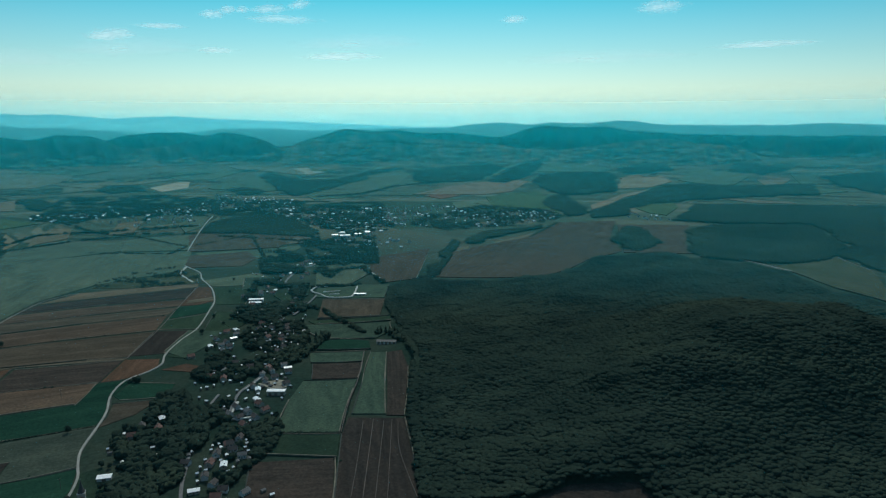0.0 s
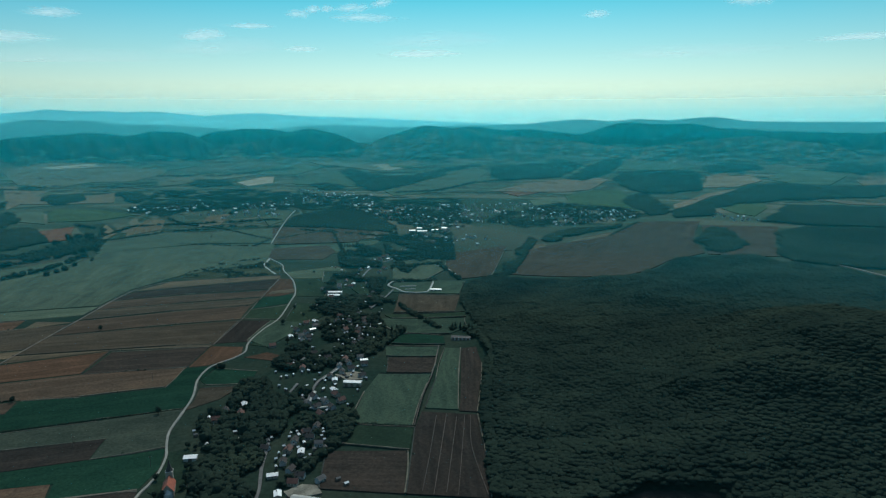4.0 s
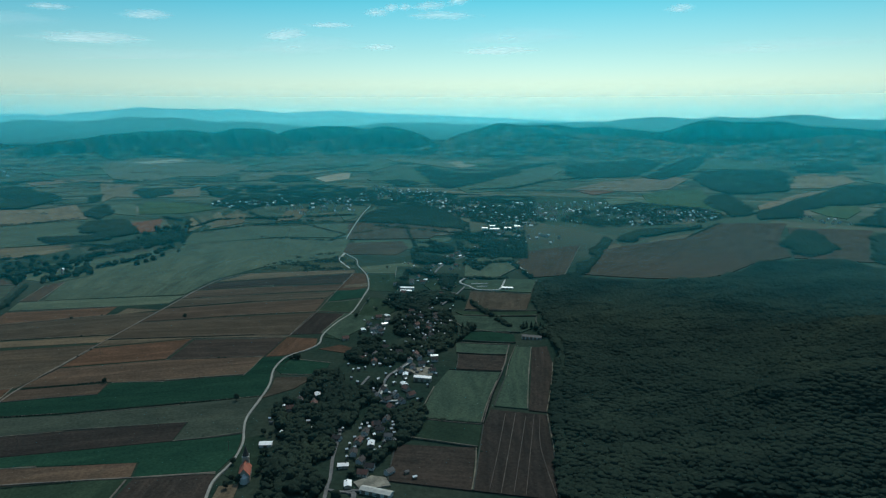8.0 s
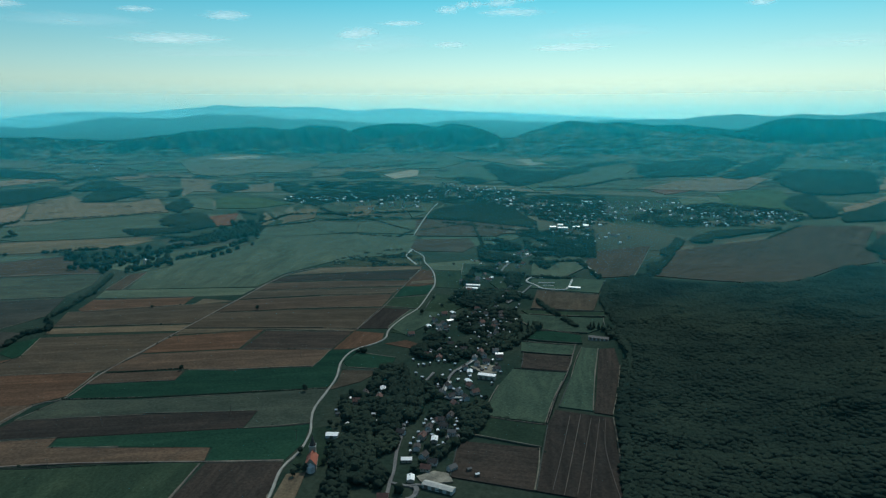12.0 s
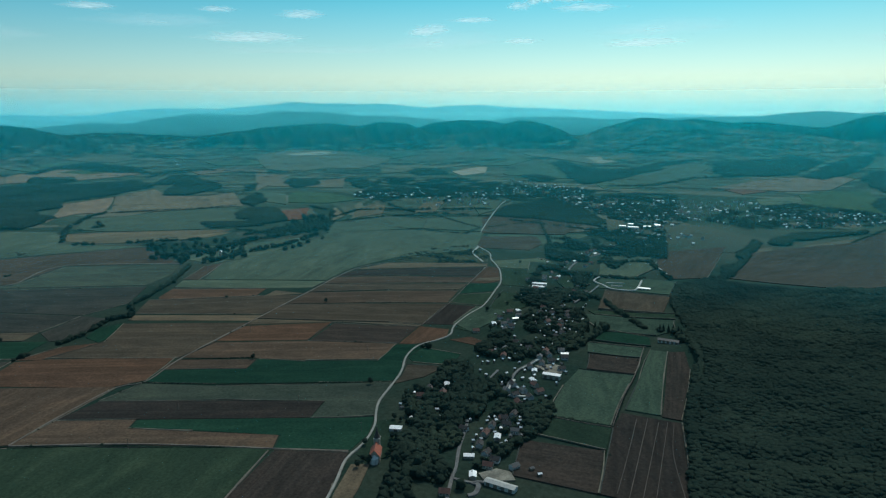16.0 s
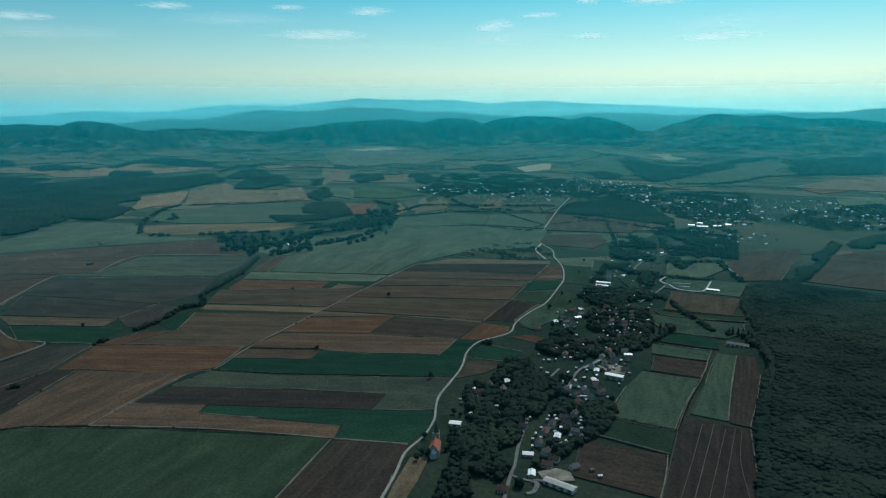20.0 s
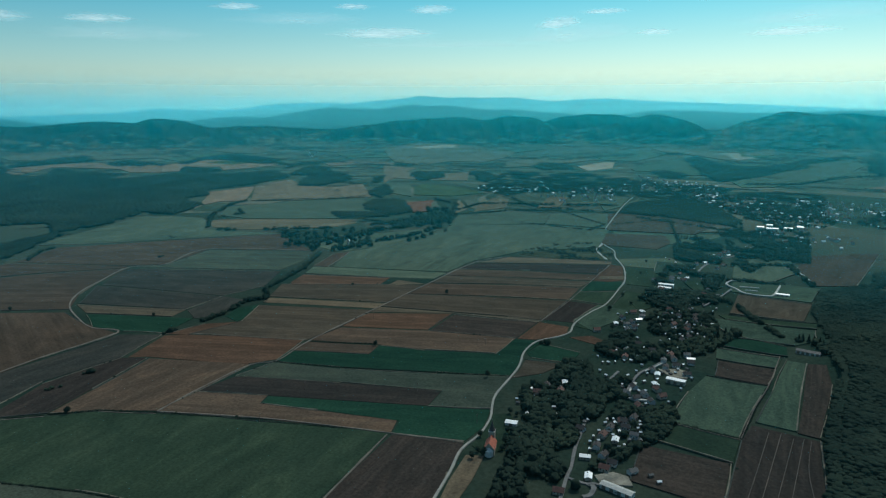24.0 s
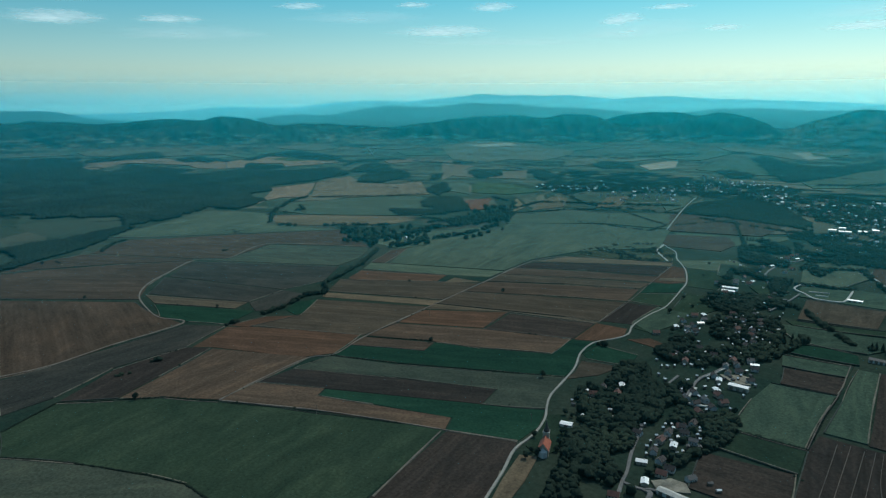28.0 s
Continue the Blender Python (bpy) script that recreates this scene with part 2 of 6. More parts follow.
def ridge_material(name, share):
    """Wooded hills with clearings, hay meadows low on the slopes and a rough canopy."""
    m, n, l, p = nodes_of(name)
    tc = n.new("ShaderNodeTexCoord")
    oc = tc.outputs["Object"]
    f = noise_of(n, l, stretched(n, l, oc, 1 / 130, 1 / 130, 1 / 26), 1.0, 5, 0.55, 0.6)
    sep, climb, low = n.new("ShaderNodeSeparateXYZ"), n.new("ShaderNodeMapRange"), n.new("ShaderNodeMath")
    l.new(oc, sep.inputs[0])
    climb.inputs["From Min"].default_value, climb.inputs["From Max"].default_value = 90, 200
    climb.inputs["To Min"].default_value, climb.inputs["To Max"].default_value = 0.16, -0.10
    l.new(sep.outputs["Z"], climb.inputs["Value"])
    low.operation = "ADD"
    l.new(f, low.inputs[0])
    l.new(climb.outputs["Result"], low.inputs[1])
    strips = n.new("ShaderNodeTexVoronoi")
    strips.inputs["Scale"].default_value = 1.0
    l.new(stretched(n, l, oc, 1 / 55, 1 / 55, 1 / 9), strips.inputs["Vector"])
    pick = n.new("ShaderNodeSeparateColor")
    l.new(strips.outputs["Color"], pick.inputs["Color"])
    grass = ramp_of(n, l, pick.outputs[0], [(0.0, (0.034, 0.050, 0.034)), (0.35, (0.052, 0.062, 0.042)), (0.6, (0.080, 0.080, 0.056)), (0.8, (0.020, 0.032, 0.022)), (0.9, (0.110, 0.100, 0.070))], "CONSTANT")
    g = noise_of(n, l, oc, 0.05, 6, 0.7)
    stand = noise_of(n, l, oc, 0.008, 4, 0.6, 0.8)
    wood = mix_rgb(n, l, stand, (0.012, 0.020, 0.015), (0.026, 0.038, 0.026))
    c = mix_rgb(n, l, ramp_of(n, l, low.outputs[0], [(share, (0, 0, 0)), (share + 0.03, (1, 1, 1))]), wood, grass)
    c = mix_rgb(n, l, 0.7, c, ramp_of(n, l, g, [(0.3, (0.6, 0.6, 0.6)), (0.7, (1.35, 1.35, 1.35))]), "MULTIPLY")
    l.new(c, p.inputs["Base Color"])
    p.inputs["Roughness"].default_value, p.inputs["Specular IOR Level"].default_value = 1.0, 0.0
    b = n.new("ShaderNodeBump")
    b.inputs["Strength"].default_value, b.inputs["Distance"].default_value = 0.6, 12.0
    l.new(g, b.inputs["Height"])
    l.new(b.outputs["Normal"], p.inputs["Normal"])
    return m


def haze_sheet_material(name, tint, stops):
    """Tinted see-through sheet in place of hazy air: it scatters light from before and behind. stops: height in metres,
    share of light that it scatters.
    """
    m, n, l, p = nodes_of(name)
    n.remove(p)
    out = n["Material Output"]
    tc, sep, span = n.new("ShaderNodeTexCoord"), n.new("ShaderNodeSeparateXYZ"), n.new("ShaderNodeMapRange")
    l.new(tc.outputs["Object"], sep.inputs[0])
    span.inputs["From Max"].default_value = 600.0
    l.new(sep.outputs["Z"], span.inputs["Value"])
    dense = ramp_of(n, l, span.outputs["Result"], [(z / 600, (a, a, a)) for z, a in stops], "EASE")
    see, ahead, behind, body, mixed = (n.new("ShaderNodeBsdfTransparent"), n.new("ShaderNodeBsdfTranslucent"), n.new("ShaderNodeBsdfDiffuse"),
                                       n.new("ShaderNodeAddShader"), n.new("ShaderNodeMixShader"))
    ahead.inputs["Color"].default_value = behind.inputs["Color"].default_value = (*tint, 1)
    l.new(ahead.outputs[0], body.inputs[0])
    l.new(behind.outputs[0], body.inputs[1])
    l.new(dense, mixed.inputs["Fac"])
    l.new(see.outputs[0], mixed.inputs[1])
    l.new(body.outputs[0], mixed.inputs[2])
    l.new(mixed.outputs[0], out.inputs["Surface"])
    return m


# ---- the lie of the land ----
HILLS = [(300, 930, 260, 330, 42), (620, 1000, 380, 360, 45), (-900, 2080, 230, 230, 28), (265, 660, 130, 110, 24),
         (190, 580, 100, 100, 16), (370, 700, 140, 120, 26), (500, 760, 160, 130, 30)]


def height(x, y):
    """The valley floor is level, rises to the rim of the basin, and carries a few low hills."""
    r, z = math.hypot(x, y), 0.0
    if r > LEVEL:
        far = LEVEL - SWEEP * math.log(1 - min((r - LEVEL) / SWEEP, 0.9985))
        z = 300 * (1 - r / far)
    for hx, hy, sx, sy, h in HILLS:
        z += h * math.exp(-((x - hx) / sx) ** 2 - ((y - hy) / sy) ** 2)
    return z


def mesh_from(name, verts, faces, material, smooth=False):
    me = bpy.data.meshes.new(name)
    me.from_pydata(verts, [], faces)
    me.materials.append(material)
    if smooth:
        me.polygons.foreach_set("use_smooth", [True] * len(me.polygons))
    me.update()
    return me


def part(name, bm, material, parent, label=""):
    me = bpy.data.meshes.new(name)
    bm.to_mesh(me)
    bm.free()
    me.materials.append(material)
    ob = new(name, me)
    ob.parent = parent
    return tagged(ob, label)


def build_ground():
    rings = [0, 120, 220, 300] + [340 + 40 * k for k in range(110)]
    rings = [r for r in rings if r < RIM] + [RIM]
    turns = 288
    verts, faces = [(0, 0, 0)], []
    for r in rings[1:]:
        for k in range(turns):
            a = math.tau * k / turns
            x, y = r * math.sin(a), r * math.cos(a)
            verts.append((x, y, height(x, y)))
    for k in range(turns):
        faces.append((0, 1 + (k + 1) % turns, 1 + k))
    for j in range(len(rings) - 2):
        a, b = 1 + j * turns, 1 + (j + 1) * turns
        for k in range(turns):
            q = (k + 1) % turns
            faces.append((a + k, a + q, b + q, b + k))
    ob = new("ground", mesh_from("ground", verts, faces, ground_material(), True))
    return tagged(ob, "broad valley floor of grassland and small parcels", "ground", kind="structure")


build_ground()

# crest lines of the hills round the basin, range behind range: heading to the left of +y, height angle
MEADOW_CREST = [(-60, -3.4), (-26, -3.2), (-23, -1.75), (-20, -1.5), (-18, -1.17), (-16.5, -1.2), (-14, -1.55), (-11, -1.95), (-8, -2.2), (-5, -1.75), (-2, -1.4), (0.2, -1.25), (1.4, -1.2),
                (2.4, -1.0), (4.5, -0.62), (6.9, -0.44), (7.8, -0.34), (9.5, -0.75), (10.8, -1.15), (12, -1.6), (13.2, -2.3), (14.5, -3.2), (90, -4.0)]
FRONT_CREST = [(-60, -4.0), (10.5, -3.2), (11.5, -2.6), (12.6, -2.1), (13.6, -1.7), (14.4, -1.2),
               (15.6, -0.85), (17.2, -0.58), (18.6, -0.8), (20, -1.2), (22.5, -1.8), (24.6, -1.8), (25.3, -1.4), (26.1, -1.02), (26.8, -0.8), (27.8, -0.70),
               (29.2, -0.72), (30, -0.9), (30.6, -1.2), (31.2, -1.0), (32.4, -0.83), (34, -0.86), (36, -0.96), (38, -1.1), (39.8, -1.38), (42.3, -1.68), (43.9, -1.93), (45.4, -2.3),
               (46.3, -2.65), (47.6, -2.2), (49, -1.8), (51, -1.65), (52.9, -1.42), (54.4, -0.95), (55.9, -0.74), (57.2, -1.0), (59, -1.5), (62, -1.75), (65, -1.9), (71, -1.6), (90, -1.6)]
NEAR_CREST = [(-60, -0.85), (-32.3, -0.85), (-25, -0.9), (-22, -0.84), (-18.2, -0.8), (-15.6, -0.6), (-13.2, -0.22), (-11.9, -0.23), (-9.9, -0.28), (-8.3, -0.12), (-7.2, -0.3),
              (-6.3, -0.6), (-4.9, -1.12), (-2.6, -0.9), (-0.7, -0.64), (1.3, -0.74), (3.2, -0.55), (4.5, -0.45), (6.5, -0.75), (9, -1.5), (12, -2.2), (14, -1.9), (17, -1.3),
              (18.5, -0.9), (19.7, -0.66), (21.6, -0.55), (23, -0.68), (24.1, -0.73), (25.4, -1.05), (27, -1.7), (30, -1.5), (31, -1.2), (31.8, -1.0), (33, -1.3), (40, -2.0),
              (44, -1.75), (47.6, -1.5), (50.4, -1.46), (53, -1.7), (57, -1.2), (59.6, -0.97), (61.2, -1.08), (64.7, -1.36), (67, -1.15), (69, -1.02), (71, -1.26), (90, -1.2)]
MID_CREST = [(-60, -0.1), (-32.2, -0.11), (-28.9, 0.05), (-26.4, -0.1), (-22.5, -0.1), (-16.8, -0.09), (-15.5, 0.26), (-13.8, 0.27), (-11.9, 0.06), (-9.9, 0.05), (-8.9, 0.18),
             (-7.2, -0.12), (-5.2, 0.14), (-3.2, 0.05), (-2.0, -0.07), (-0.5, -0.28), (2.8, -0.33), (5.1, -0.36), (9.8, -0.49), (11.9, -0.45), (13.3, -0.33), (16, -0.31), (17.9, -0.36),
             (19.5, -0.6), (22, -0.7), (24, -0.56), (26.3, -0.38), (28.5, -0.2), (30, -0.25), (32.4, -0.04), (33.4, 0.14), (35.4, 0.06), (36.6, 0.20), (37.3, 0.12), (39.1, -0.2), (40.7, -0.11),
             (42.1, -0.14), (42.9, 0.03), (43.7, -0.06), (45.1, -0.3), (46.9, -0.59), (48.2, -0.85), (49.8, -0.69), (51, -0.72), (52.5, -0.87), (55, -1.2), (62, -1.15), (64.6, -1.04), (66.4, -0.7),
             (67.5, -0.38), (69, -0.33), (71, -0.37), (90, -0.6)]
FAR_CREST = [(-60, -0.4), (-32.3, -0.3), (-5.3, -0.3), (3, -0.2), (8, 0.05), (12.8, 0.26), (18.5, 0.47), (20.8, 0.65), (23, 0.6), (25.6, 0.41), (27.3, 0.66), (29, 0.77), (31, 0.7),
             (32.4, 0.78), (35.1, 0.79), (35.75, 0.99), (36.5, 0.75), (38.5, 0.58), (41.7, 0.29), (42.6, 0.34), (45.2, 0.37), (47.8, 0.22), (50.3, -0.17), (52.4, -0.19), (55.8, -0.08), (60, -0.46), (71, -0.7), (90, -0.8)]


def ridge(label, crest, foot, top, rough, folds, material):
    """A range of hills round the basin, with spurs and hollows, from its buried foot over the crest and down behind."""
    xs, ys = [a for a, _ in crest], [b for _, b in crest]
    verts, faces, turns, rows = [], [], 1100, 22
    for k in range(turns + 1):
        az = -60 + 150 * k / turns
        el = float(np.interp([az - 0.9, az - 0.45, az, az + 0.45, az + 0.9], xs, ys) @ (0.1, 0.2, 0.4, 0.2, 0.1))
        el += rough * (noise.fractal((az * 0.9, top * 0.01, 0), 0.9, 2.1, 3) + 0.5 * noise.noise((az * 9, top * 0.01, 1)))
        s, c = -math.sin(radians(az)), math.cos(radians(az))
        z1 = 300 + top * math.tan(radians(el))
        toe = foot + (top - foot) * 0.3 * noise.fractal((az * 0.25, top * 0.02, 5), 0.9, 2.1, 3)
        z0 = height(s * toe, c * toe) - 14 if foot < RIM else 60
        for j in range(rows):
            u = j / (rows - 1) * 1.12
            w = min(u, 1.0)
            r = toe + (top - toe) * u
            z = z0 + (z1 - z0) * (w * 0.55 + 0.45 * math.sin(w * math.pi / 2)) - max(0, u - 1) * 500
            z += folds * (noise.ridged_multi_fractal((az * 0.55, w * 1.4, top * 0.1), 1.0, 2.1, 3, 1.0, 2.0) - 1.0) * math.sin(w * math.pi) * min(1.0, abs(z1 - z0) / 90)
            verts.append((s * r, c * r, z))
    for k in range(turns):
        for j in range(rows - 1):
            a = k * rows + j
            faces.append((a, a + 1, a + rows + 1, a + rows))
    ob = new("backdrop", mesh_from("backdrop", verts, faces, material, True))
    return tagged(ob, label, "hills", kind="structure")


ridge("wooded hills round the valley with clearings and meadows", FRONT_CREST, 4180, 4470, 0.05, 40, ridge_material("wooded_hills", 0.60))
ridge("rolling hills of meadows, hedges and small woods", MEADOW_CREST, 4100, 4480, 0.05, 45, ridge_material("meadow_hills", 0.40))
ridge("rounded wooded hills behind the first range", NEAR_CREST, 4440, 4650, 0.05, 34, ridge_material("rounded_hills", 0.57))
ridge("hazy blue hills behind the valley", MID_CREST, 4735, 4830, 0.03, 8, ridge_material("hazy_hills", 0.66))
ridge("pale blue mountains on the horizon", FAR_CREST, 4870, 4935, 0.03, 4, ridge_material("pale_mountains", 0.7))


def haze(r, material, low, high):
    """A curved see-through sheet added round the eye to imitate the haze of distance."""
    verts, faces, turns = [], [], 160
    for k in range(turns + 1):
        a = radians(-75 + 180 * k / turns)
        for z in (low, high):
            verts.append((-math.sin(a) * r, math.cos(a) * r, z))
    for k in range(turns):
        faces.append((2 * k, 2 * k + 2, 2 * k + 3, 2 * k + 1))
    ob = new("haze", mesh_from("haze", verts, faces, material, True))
    return tagged(ob, "curved blue-tinted sheet standing in for haze over the valley", "haze", kind="structure")


# cyan tints and shares of added sheets that veil farther land like haze
SHEET_TINT_NEAR, SHEET_TINT_FAR = (0.04, 0.80, 0.90), (0.36, 0.88, 0.92)
haze(400, haze_sheet_material("village_haze_sheet", (0.16, 0.62, 0.66), ((48, 0.004), (150, 0.008), (290, 0.010), (312, 0.0))), 46, 313)
haze(880, haze_sheet_material("near_haze_sheet", SHEET_TINT_NEAR, ((40, 0.0), (170, 0.055), (300, 0.06), (350, 0.0))), 40, 351)
haze(1900, haze_sheet_material("valley_haze_sheet", SHEET_TINT_NEAR, ((20, 0.0), (230, 0.09), (300, 0.09), (400, 0.0))), 16, 401)
haze(3100, haze_sheet_material("outer_haze_sheet", SHEET_TINT_NEAR, ((30, 0.0), (205, 0.07), (250, 0.14), (300, 0.13), (460, 0.0))), 26, 461)
haze(4735, haze_sheet_material("hill_haze_sheet", SHEET_TINT_FAR, ((60, 0.32), (280, 0.30), (320, 0.22), (520, 0.0))), 60, 521)
haze(4850, haze_sheet_material("far_haze_sheet", SHEET_TINT_FAR, ((60, 0.55), (310, 0.50), (400, 0.22), (560, 0.0))), 60, 561)


# ---- fields ----
def inside(x, y, ring):
    hit, j = False, len(ring) - 1
    for i in range(len(ring)):
        (xi, yi), (xj, yj) = ring[i], ring[j]
        if (yi > y) != (yj > y) and x < (xj - xi) * (y - yi) / (yj - yi) + xi:
            hit = not hit
        j = i
    return hit


def uneven(x, y):
    return math.hypot(x, y) > LEVEL - 150 or any(math.hypot((x - h[0]) / h[2], (y - h[1]) / h[3]) < 2.3 for h in HILLS)


FIELD_COUNT = [0]
BALKS = []


def field(kind, *ring):
    """One parcel: a slab of soil and crop that follows the land, with a ragged edge and its rows along its longest side."""
    FIELD_COUNT[0] += 1
    edges = [(math.dist(ring[i - 1], ring[i]), i) for i in range(len(ring))]
    _, i = max(edges)
    (ax, ay), (bx, by) = ring[i - 1], ring[i]
    turn = math.atan2(by - ay, bx - ax)
    cx, cy = sum(p[0] for p in ring) / len(ring), sum(p[1] for p in ring) / len(ring)
    far = math.hypot(cx, cy)
    material, label = crop(kind, far)
    if far < 1500:
        BALKS.extend((ring[i - 1], ring[i]) for i in range(len(ring)) if math.dist(ring[i - 1], ring[i]) > 45 and (i + FIELD_COUNT[0]) % 2)
    ragged = []
    for i in range(len(ring)):
        (x0, y0), (x1, y1) = ring[i], ring[(i + 1) % len(ring)]
        steps = max(1, int(math.dist(ring[i], ring[(i + 1) % len(ring)]) / (22 + far * 0.02)))
        for s in range(steps):
            x, y = x0 + (x1 - x0) * s / steps, y0 + (y1 - y0) * s / steps
            d = 0.9 * noise.noise((x * 0.06, y * 0.06, FIELD_COUNT[0]))
            ragged.append((x + d, y + d * 0.7))
    bm = bmesh.new()
    bm.faces.new([bm.verts.new((x, y, 0)) for x, y in ragged])
    bmesh.ops.triangulate(bm, faces=bm.faces[:])
    bumpy = any(uneven(x, y) for x, y in ring)
    if bumpy:
        step = 60 if far < 2000 else 110
        for axis in (0, 1):
            lo, hi = min(p[axis] for p in ring), max(p[axis] for p in ring)
            for k in range(int(lo // step), int(hi // step) + 1):
                co, no = [0, 0, 0], [0, 0, 0]
                co[axis], no[axis] = k * step, 1
                bmesh.ops.bisect_plane(bm, geom=bm.verts[:] + bm.edges[:] + bm.faces[:], plane_co=co, plane_no=no)
    lift = 0.35 + 0.004 * FIELD_COUNT[0] + (0.0 if not bumpy else 0.3 + far * 0.0004)
    for v in bm.verts:
        v.co.z = height(v.co.x, v.co.y) + lift
    rim = [e for e in bm.edges if e.is_boundary]
    for v in {g for g in bmesh.ops.extrude_edge_only(bm, edges=rim)["geom"] if isinstance(g, bmesh.types.BMVert)}:
        v.co.z -= lift + 0.6
    bmesh.ops.recalc_face_normals(bm, faces=bm.faces[:])
    place = pose(cx, cy, 0, 0, 0, math.degrees(turn))
    bm.transform(place.inverted())
    me = bpy.data.meshes.new("field")
    bm.to_mesh(me)
    bm.free()
    me.materials.append(material)
    ob = new("field", me)
    ob.matrix_world = place
    return tagged(ob, label, "field", "fields of the valley", "structure")


field("pasture", (-697, 206), (-723, 267), (-683, 306), (-650, 343), (-597, 372), (-533, 404), (-476, 428), (-411, 456), (-376, 468), (-351, 335), (-439, 265), (-481, 266), (-525, 252), (-587, 224), (-647, 188))
field("olive", (-644, 187), (-584, 223), (-522, 250), (-481, 264), (-442, 263), (-569, 161))
field("stubble", (-601, 376), (-611, 429), (-538, 465), (-530, 447), (-467, 467), (-387, 494), (-377, 471), (-423, 453), (-502, 422))
field("ploughed", (-373, 468), (-309, 491), (-293, 440), (-277, 393), (-349, 337))
field("clover", (-535, 464), (-381, 537), (-324, 566), (-311, 528), (-310, 494), (-374, 470), (-385, 494), (-469, 469), (-527, 448))
field("ploughed", (-609, 481), (-497, 533), (-391, 578), (-382, 538), (-538, 465), (-610, 430))
field("olive", (-606, 535), (-525, 564), (-423, 614), (-351, 653), (-338, 601), (-325, 569), (-381, 538), (-390, 578), (-499, 535), (-610, 483))
field("clover", (-621, 575), (-528, 620), (-536, 653), (-479, 669), (-399, 706), (-407, 768), (-382, 777), (-370, 776), (-370, 729), (-353, 680), (-352, 654), (-427, 619), (-530, 569), (-609, 538))
field("stubble", (-625, 611), (-539, 651), (-530, 621), (-627, 573))
field("stubble", (-628, 618), (-630, 680), (-521, 735), (-406, 772), (-401, 710), (-481, 673), (-540, 655))
field("ploughed", (-519, 736), (-531, 816), (-413, 851), (-406, 775))
field("ochre", (-634, 684), (-641, 754), (-536, 819), (-523, 739))
field("ochre", (-404, 774), (-411, 853), (-367, 856), (-359, 830), (-364, 805), (-384, 782))
field("straw", (-645, 759), (-652, 787), (-460, 851), (-411, 859), (-413, 851), (-537, 822))
field("fallow", (-653, 790), (-657, 870), (-542, 927), (-423, 976), (-412, 865), (-461, 854))
field("stubble", (-658, 874), (-670, 945), (-548, 1011), (-438, 1061), (-425, 982), (-546, 932))
field("fallow", (-670, 949), (-676, 1007), (-573, 1056), (-440, 1110), (-440, 1068), (-552, 1018))
field("stubble", (-677, 1011), (-685, 1061), (-563, 1122), (-447, 1165), (-442, 1119), (-575, 1060))
field("ploughed", (-686, 1066), (-679, 1125), (-574, 1189), (-459, 1250), (-450, 1174), (-567, 1130))
field("straw", (-683, 1134), (-652, 1210), (-557, 1253), (-466, 1286), (-459, 1255), (-576, 1194))
field("ochre", (-443, 1122), (-457, 1257), (-433, 1253), (-396, 1154), (-413, 1127))
field("clover", (-429, 1041), (-439, 1111), (-392, 1138), (-379, 1084))
field("pasture", (-425, 986), (-429, 1037), (-376, 1074), (-363, 988))
field("ploughed", (-411, 866), (-423, 976), (-362, 981), (-371, 878))
field("clover", (-804, 626), (-824, 660), (-811, 694), (-772, 640), (-773, 618))
field("ochre", (-806, 528), (-800, 586), (-767, 619), (-779, 543))
field("ochre", (-767, 449), (-802, 523), (-777, 545), (-636, 617), (-610, 545), (-629, 515), (-655, 501), (-748, 464))
field("fallow", (-767, 623), (-809, 692), (-645, 770), (-632, 682), (-631, 615), (-781, 548))
field("straw", (-831, 729), (-652, 808), (-648, 779), (-816, 707))
field("fallow", (-876, 802), (-710, 908), (-664, 930), (-658, 874), (-656, 812), (-834, 736))
field("ochre", (-873, 820), (-895, 873), (-748, 940), (-734, 894), (-855, 809))
field("straw", (-719, 896), (-726, 936), (-670, 939))
field("meadow", (-900, 881), (-924, 927), (-860, 959), (-683, 1028), (-679, 978), (-750, 943))
field("stubble", (-930, 935), (-973, 1036), (-958, 1070), (-902, 944))
field("meadow", (-956, 1071), (-932, 1191), (-939, 1385), (-959, 1473), (-772, 1595), (-598, 1620), (-541, 1403), (-658, 1268), (-694, 1139), (-686, 1032), (-892, 946))
field("scrub", (-650, 1246), (-661, 1287), (-657, 1358), (-559, 1443), (-499, 1378), (-473, 1299), (-555, 1248))
field("meadow", (-965, 1457), (-1041, 1607), (-945, 1728), (-826, 1760), (-770, 1617))
field("meadow", (-763, 1612), (-821, 1763), (-663, 1849), (-604, 1634))
field("fallow_mid", (-594, 1633), (-644, 1855), (-522, 1862), (-374, 1864), (-331, 1764), (-452, 1669))
field("meadow", (-585, 1602), (-446, 1647), (-333, 1727), (-388, 1523), (-525, 1509))
field("russet", (-1196, 379), (-1020, 505), (-958, 493), (-867, 493), (-853, 389), (-837, 308), (-842, 256))
field("russet", (-1385, 445), (-1369, 495), (-1299, 609), (-1209, 723), (-1159, 644), (-1102, 572), (-1031, 517), (-1207, 383))
field("russet", (-1395, 448), (-1440, 523), (-1441, 620), (-1227, 734), (-1215, 724), (-1309, 613), (-1379, 499))
field("russet", (-1443, 632), (-1515, 753), (-1381, 945), (-1236, 1134), (-1039, 1036), (-1230, 926), (-1180, 784), (-1229, 739))
field("olive", (-1217, 735), (-1170, 779), (-1218, 920), (-1024, 1026), (-978, 955), (-958, 876))
field("slate", (-1206, 719), (-948, 866), (-891, 776), (-900, 698), (-1131, 628))
field("slate", (-1134, 621), (-898, 694), (-884, 617), (-1050, 544))
field("straw", (-1047, 538), (-882, 614), (-870, 582), (-990, 522))
